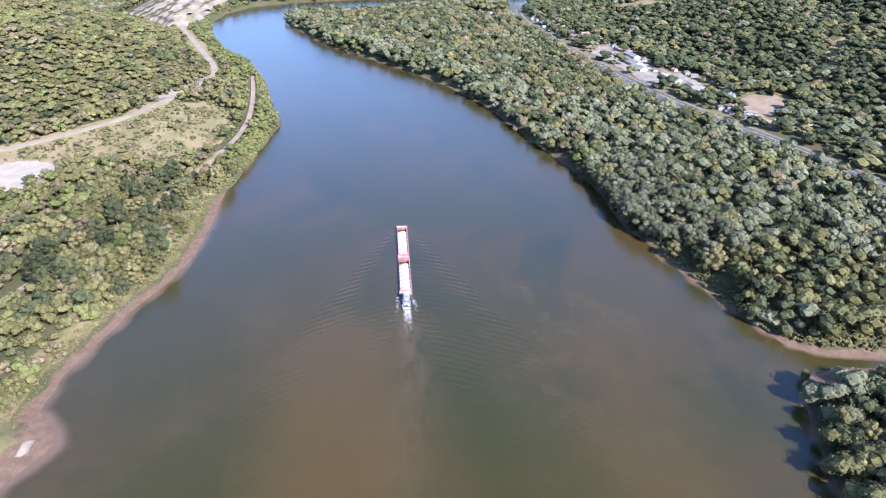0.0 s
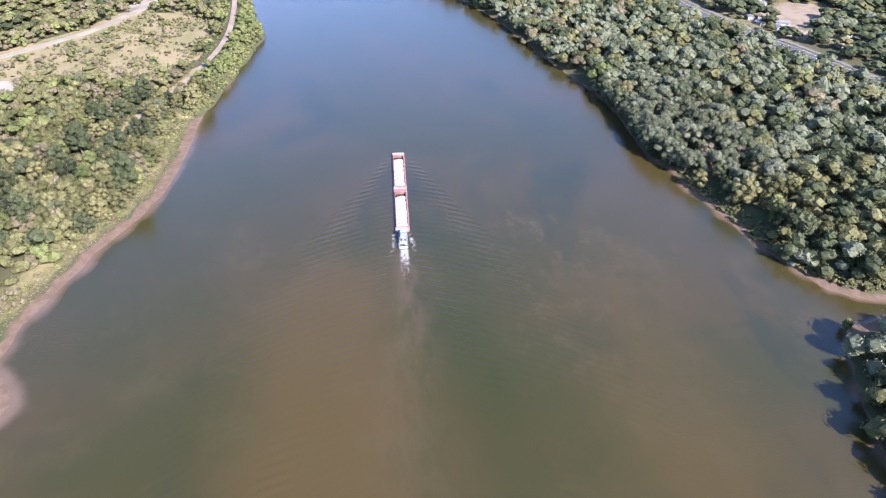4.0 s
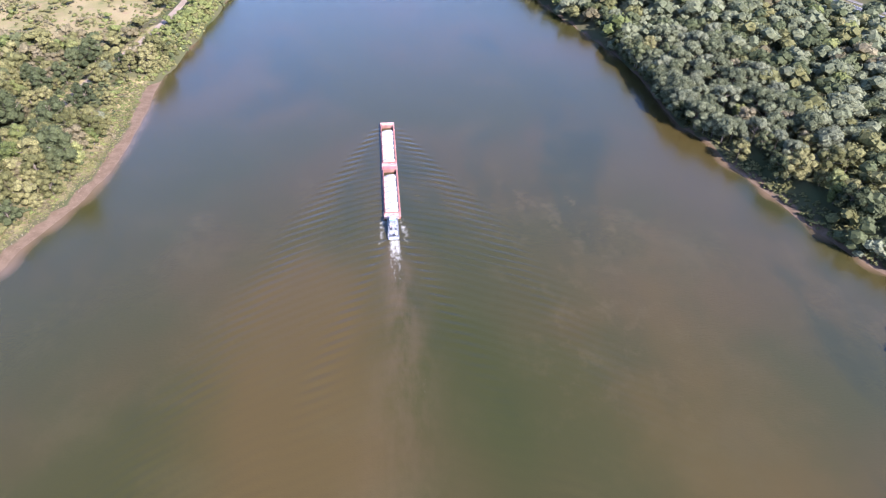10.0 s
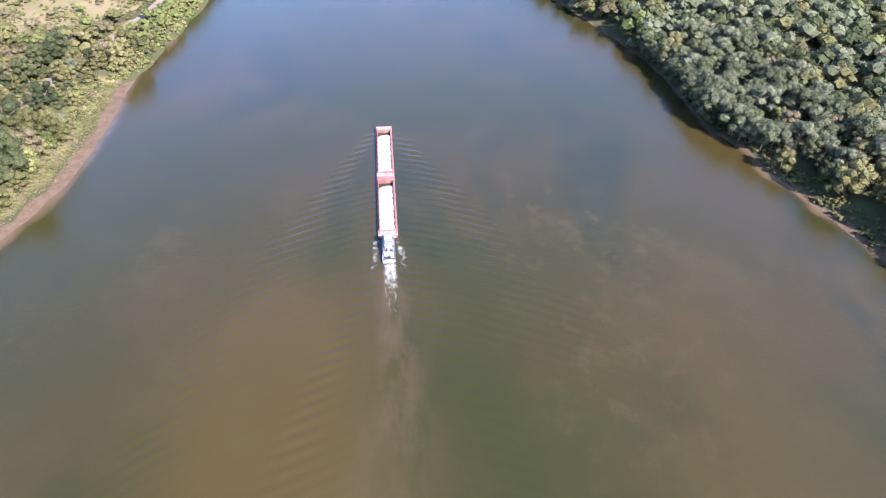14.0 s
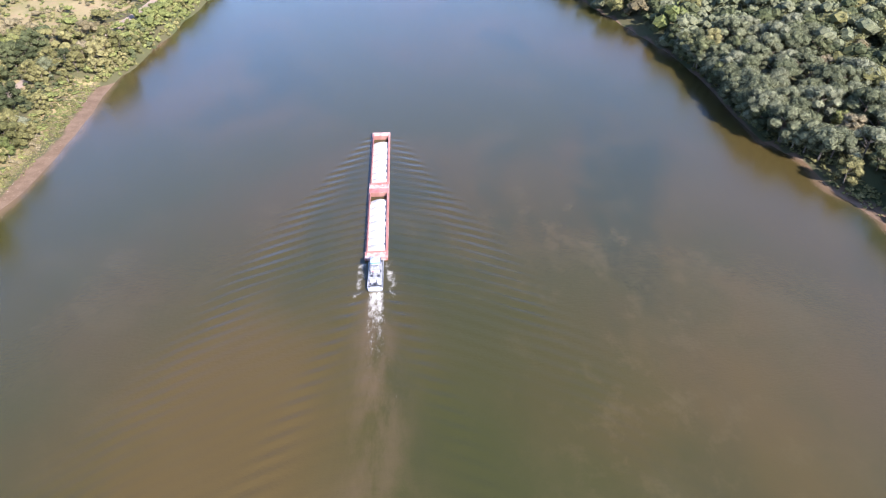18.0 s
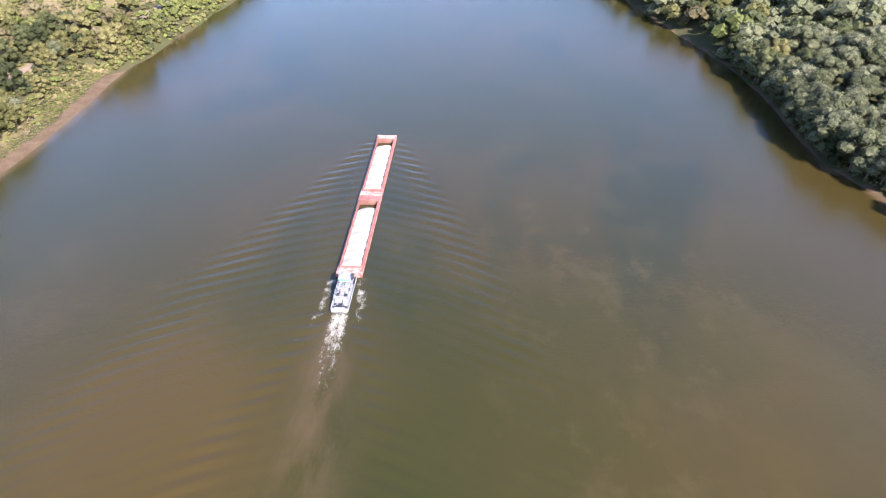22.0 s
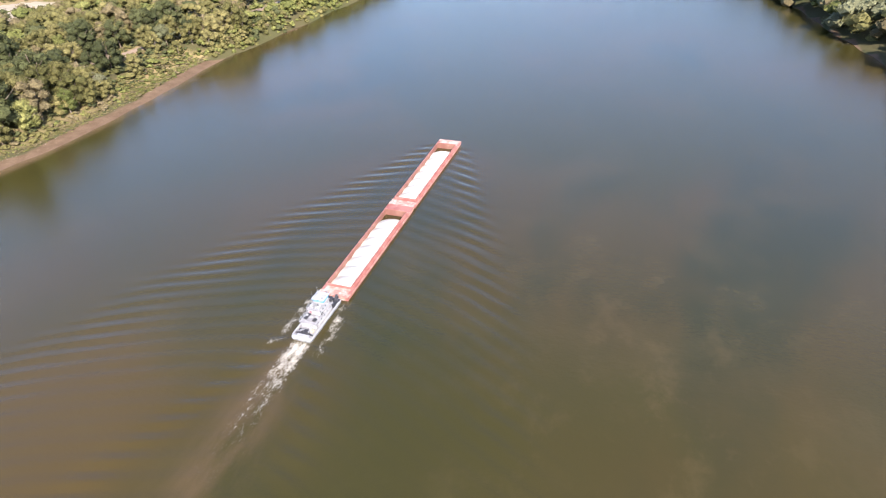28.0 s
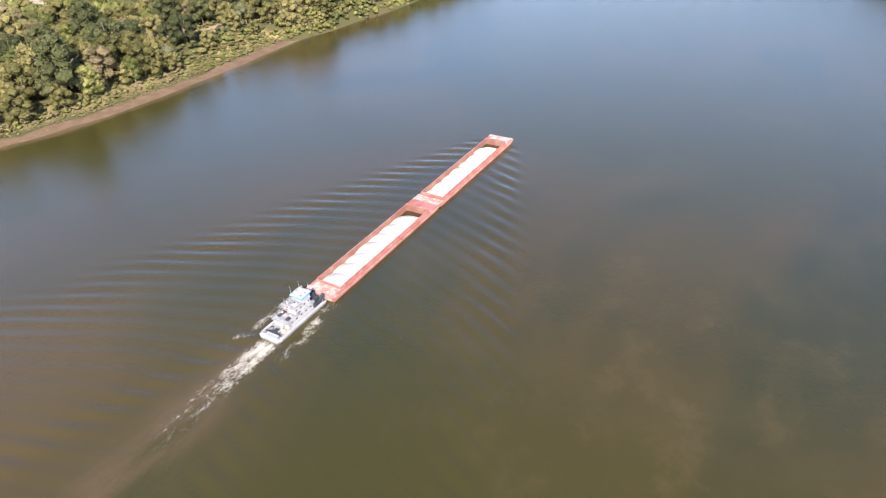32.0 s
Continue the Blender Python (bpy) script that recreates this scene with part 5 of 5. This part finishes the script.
clearing = ((x - 651) / 60) ** 2 + ((y - 1114) / 70) ** 2 < 1
clearing |= inside(VILLAGE, x, y) & (np.random.RandomState(6).uniform(0, 1, len(x)) < 0.08)
clearing |= (line_dist([(669, 371), (781, 518), (928, 660)], x, y) < 15) & (waves_of(x, y, 77, 50) > -0.1)
keep &= ~clearing & (y < 300 + 1.9 * (x + 200))
xh, yh = x[keep], y[keep]
for leaf, i in split(xh, yh, (("deep", 0.72), ("olive", 0.18), ("silver", 0.06), ("rusty", 0.04)), 54):
    woods("hill_woods", xh[i], yh[i], np.random.RandomState(5).uniform(13, 21, i.sum()), 1.55, leaf, 22, 64, "%s forest behind the highway and village" % {"deep": "dark green", "olive": "olive-green", "rusty": "brownish", "silver": "grey-green"}[leaf], lobes=4, size=0.105)
# far woods round the bend
x, y = scatter(-1400, 1200, 1100, 3000, 17, 15)
d = shore(x, y)
keep = (d > 10) & clear_of(x, y) & ~inside(HILL_L, x, y) & ~inside(HILL_R, x, y) & (x < np.interp(y, [p[1] for p in HIGHWAY], [p[0] for p in HIGHWAY]))
xh, yh = x[keep], y[keep]
for leaf, i in split(xh, yh, (("deep", 0.5), ("olive", 0.3), ("silver", 0.2)), 55):
    woods("far_woods", xh[i], yh[i], np.random.RandomState(5).uniform(13, 19, i.sum()), 1.40, leaf, 8, 65, "%s woods round the far river bend" % {"deep": "dark green", "olive": "olive-green", "silver": "grey-green"}[leaf], lobes=2, size=0.16)

# shrubs along the bank, reeds, scrub on the spit, stones
x, y = scatter(-300, -150, -300, 520, 2.3, 16)
d = bank_of(x, y, shore(x, y))
rs = np.random.RandomState(9)
reeds = left_side(x, y) & (y > 5) & (y < 80) & (d > 8.5) & (d < 28)
keep = left_side(x, y) & ~reeds & (d > 13 + 12 * np.exp(-((y + 270) / 24) ** 2)) & ((d < 20) | ((y > 95) & (y < 175) & (d < 75) & (rs.uniform(0, 1, len(x)) < 0.4))) & (rs.uniform(0, 1, len(x)) < 0.85)
xq, yq = x[reeds], y[reeds]
hq = np.random.RandomState(21).uniform(0.7, 1.7, len(xq)) * np.where(np.random.RandomState(22).uniform(0, 1, len(xq)) > 0.95, 2.6, 1)
for leaf, i in split(xq, yq, (("olive", 0.5), ("bright", 0.3), ("rusty", 0.2)), 40):
    woods("bank_reeds", xq[i], yq[i], hq[i] * 1.1, 2.2, leaf, 34, 77, "low %s reeds and grass on the bank" % WORDS[leaf], 3, 0.10, 0.2)
x, y = x[keep], y[keep]
for leaf, i in split(x, y, (("olive", 0.52), ("bright", 0.13), ("rusty", 0.35)), 56):
    woods("bank_shrubs", x[i], y[i], rs.uniform(1.2, 3.6, i.sum()), 1.3, leaf, 22, 66, "low %s shrubs along the muddy bank" % {"olive": "olive-green", "rusty": "brownish", "bright": "yellow-green"}[leaf], 4, 0.14, 0.5)
# rough grass between the mud and the trees
x, y = scatter(-310, -150, -330, 82, 1.5, 36)
d = bank_of(x, y, shore(x, y))
rg = np.random.RandomState(37)
keep = left_side(x, y) & (d > 8.2 + 13 * np.exp(-((y + 270) / 24) ** 2) + 1.2 * waves_of(x, y, 38, 12)) & (d < 17) & (rg.uniform(0, 1, len(x)) < 0.75)
x, y = x[keep], y[keep]
for leaf, i in split(x, y, (("rusty", 0.45), ("olive", 0.40), ("bright", 0.15)), 39):
    woods("bank_grass", x[i], y[i], rg.uniform(0.35, 1.0, i.sum()), 1.9, leaf, 9, 79, "rough %s grass above the mud" % WORDS[leaf], 2, 0.17, 0.1)
# undergrowth between the trees of the left bank
x, y = scatter(-290, -170, -120, 130, 4.4, 28)
d = bank_of(x, y, shore(x, y))
keep = left_side(x, y) & (d > 18) & (line_dist(TRACK, x, y) > 5) & ~inside(MEADOW, x, y)
x, y = x[keep], y[keep]
for leaf, i in split(x, y, (("olive", 0.40), ("deep", 0.60)), 59):
    woods("undergrowth", x[i], y[i], np.random.RandomState(29).uniform(1.5, 4.2, i.sum()), 1.3, leaf, 34, 78, "%s undergrowth between the bank trees" % WORDS[leaf], 4, 0.12, 0.5)
x, y = scatter(220, 300, -190, 120, 3.0, 17)
d = shore(x, y)
keep = ~left_side(x, y) & (d > 1.6) & (d < 17) & (rs.uniform(0, 1, len(x)) < 0.8)
woods("bank_shrubs", x[keep], y[keep], rs.uniform(1.5, 4.0, keep.sum()), 1.2, "olive", 20, 67, "low olive-green shrubs under the bank trees", 4, 0.14, 0.5)
x, y = scatter(256, 470, -214, -188, 3.6, 27)
keep = (shore(x, y) > 7) & (shore(x, y) < 30)
woods("creek_shrubs", x[keep], y[keep], rs.uniform(2.0, 6.0, keep.sum()), 1.2, "olive", 22, 74, "olive-green shrubs along the sandy creek bank", 4, 0.13, 0.5)
x, y = scatter(258, 380, -300, -236, 3.2, 18)
keep = (shore(x, y) > 7)
woods("spit_scrub", x[keep], y[keep], rs.uniform(2.0, 3.6, keep.sum()), 1.5, "olive", 22, 68, "vine-covered olive-green scrub by the creek mouth", 4, 0.13, 0.6)


def stones(name, x, y, size, label, seed):
    r = np.random.RandomState(seed)
    base = np.array([(1, 0, 0), (0, 1, 0), (-1, 0, 0), (0, -1, 0), (0, 0, 0.7), (0, 0, -0.5)], float)
    tri = np.array([(0, 1, 4), (1, 2, 4), (2, 3, 4), (3, 0, 4), (1, 0, 5), (2, 1, 5), (3, 2, 5), (0, 3, 5)])
    n = len(x)
    v = base[None] * (size * r.uniform(0.5, 1.4, n))[:, None, None] * r.uniform(0.6, 1.3, (n, 6, 1))
    a = r.uniform(0, 6.28, n)[:, None]
    p = np.stack([v[..., 0] * np.cos(a) - v[..., 1] * np.sin(a) * 0.6, v[..., 0] * np.sin(a) + v[..., 1] * np.cos(a) * 0.6, v[..., 2]], 2)
    p += np.stack([x, y, land(x, y) + 0.1], 1)[:, None]
    f = (tri[None] + 6 * np.arange(n)[:, None, None]).reshape(-1, 3)
    return tagged(new(name, mesh_of(name, p.reshape(-1, 3), f, M_STONE)), label, "stones", kind="stuff")


x, y = scatter(-300, -150, -320, 330, 1.5, 19)
d = shore(x, y)
keep = left_side(x, y) & (d > 7.2) & (d < 9.2) & (y < 80) & (waves_of(x, y, 81, 30) + rs.uniform(-0.5, 0.5, len(x)) > 0.30)
stones("shore_stones", x[keep], y[keep], 0.24, "line of pale stones and debris along the muddy bank", 91)
x, y = scatter(216, 300, -190, 130, 1.8, 20)
d = shore(x, y)
keep = ~left_side(x, y) & (d > 2.2) & (d < 4.5) & (y < -65) & (rs.uniform(0, 1, len(x)) < 0.18)
stones("shore_stones", x[keep], y[keep], 0.32, "scattered pale stones on the reddish mud bank", 92)
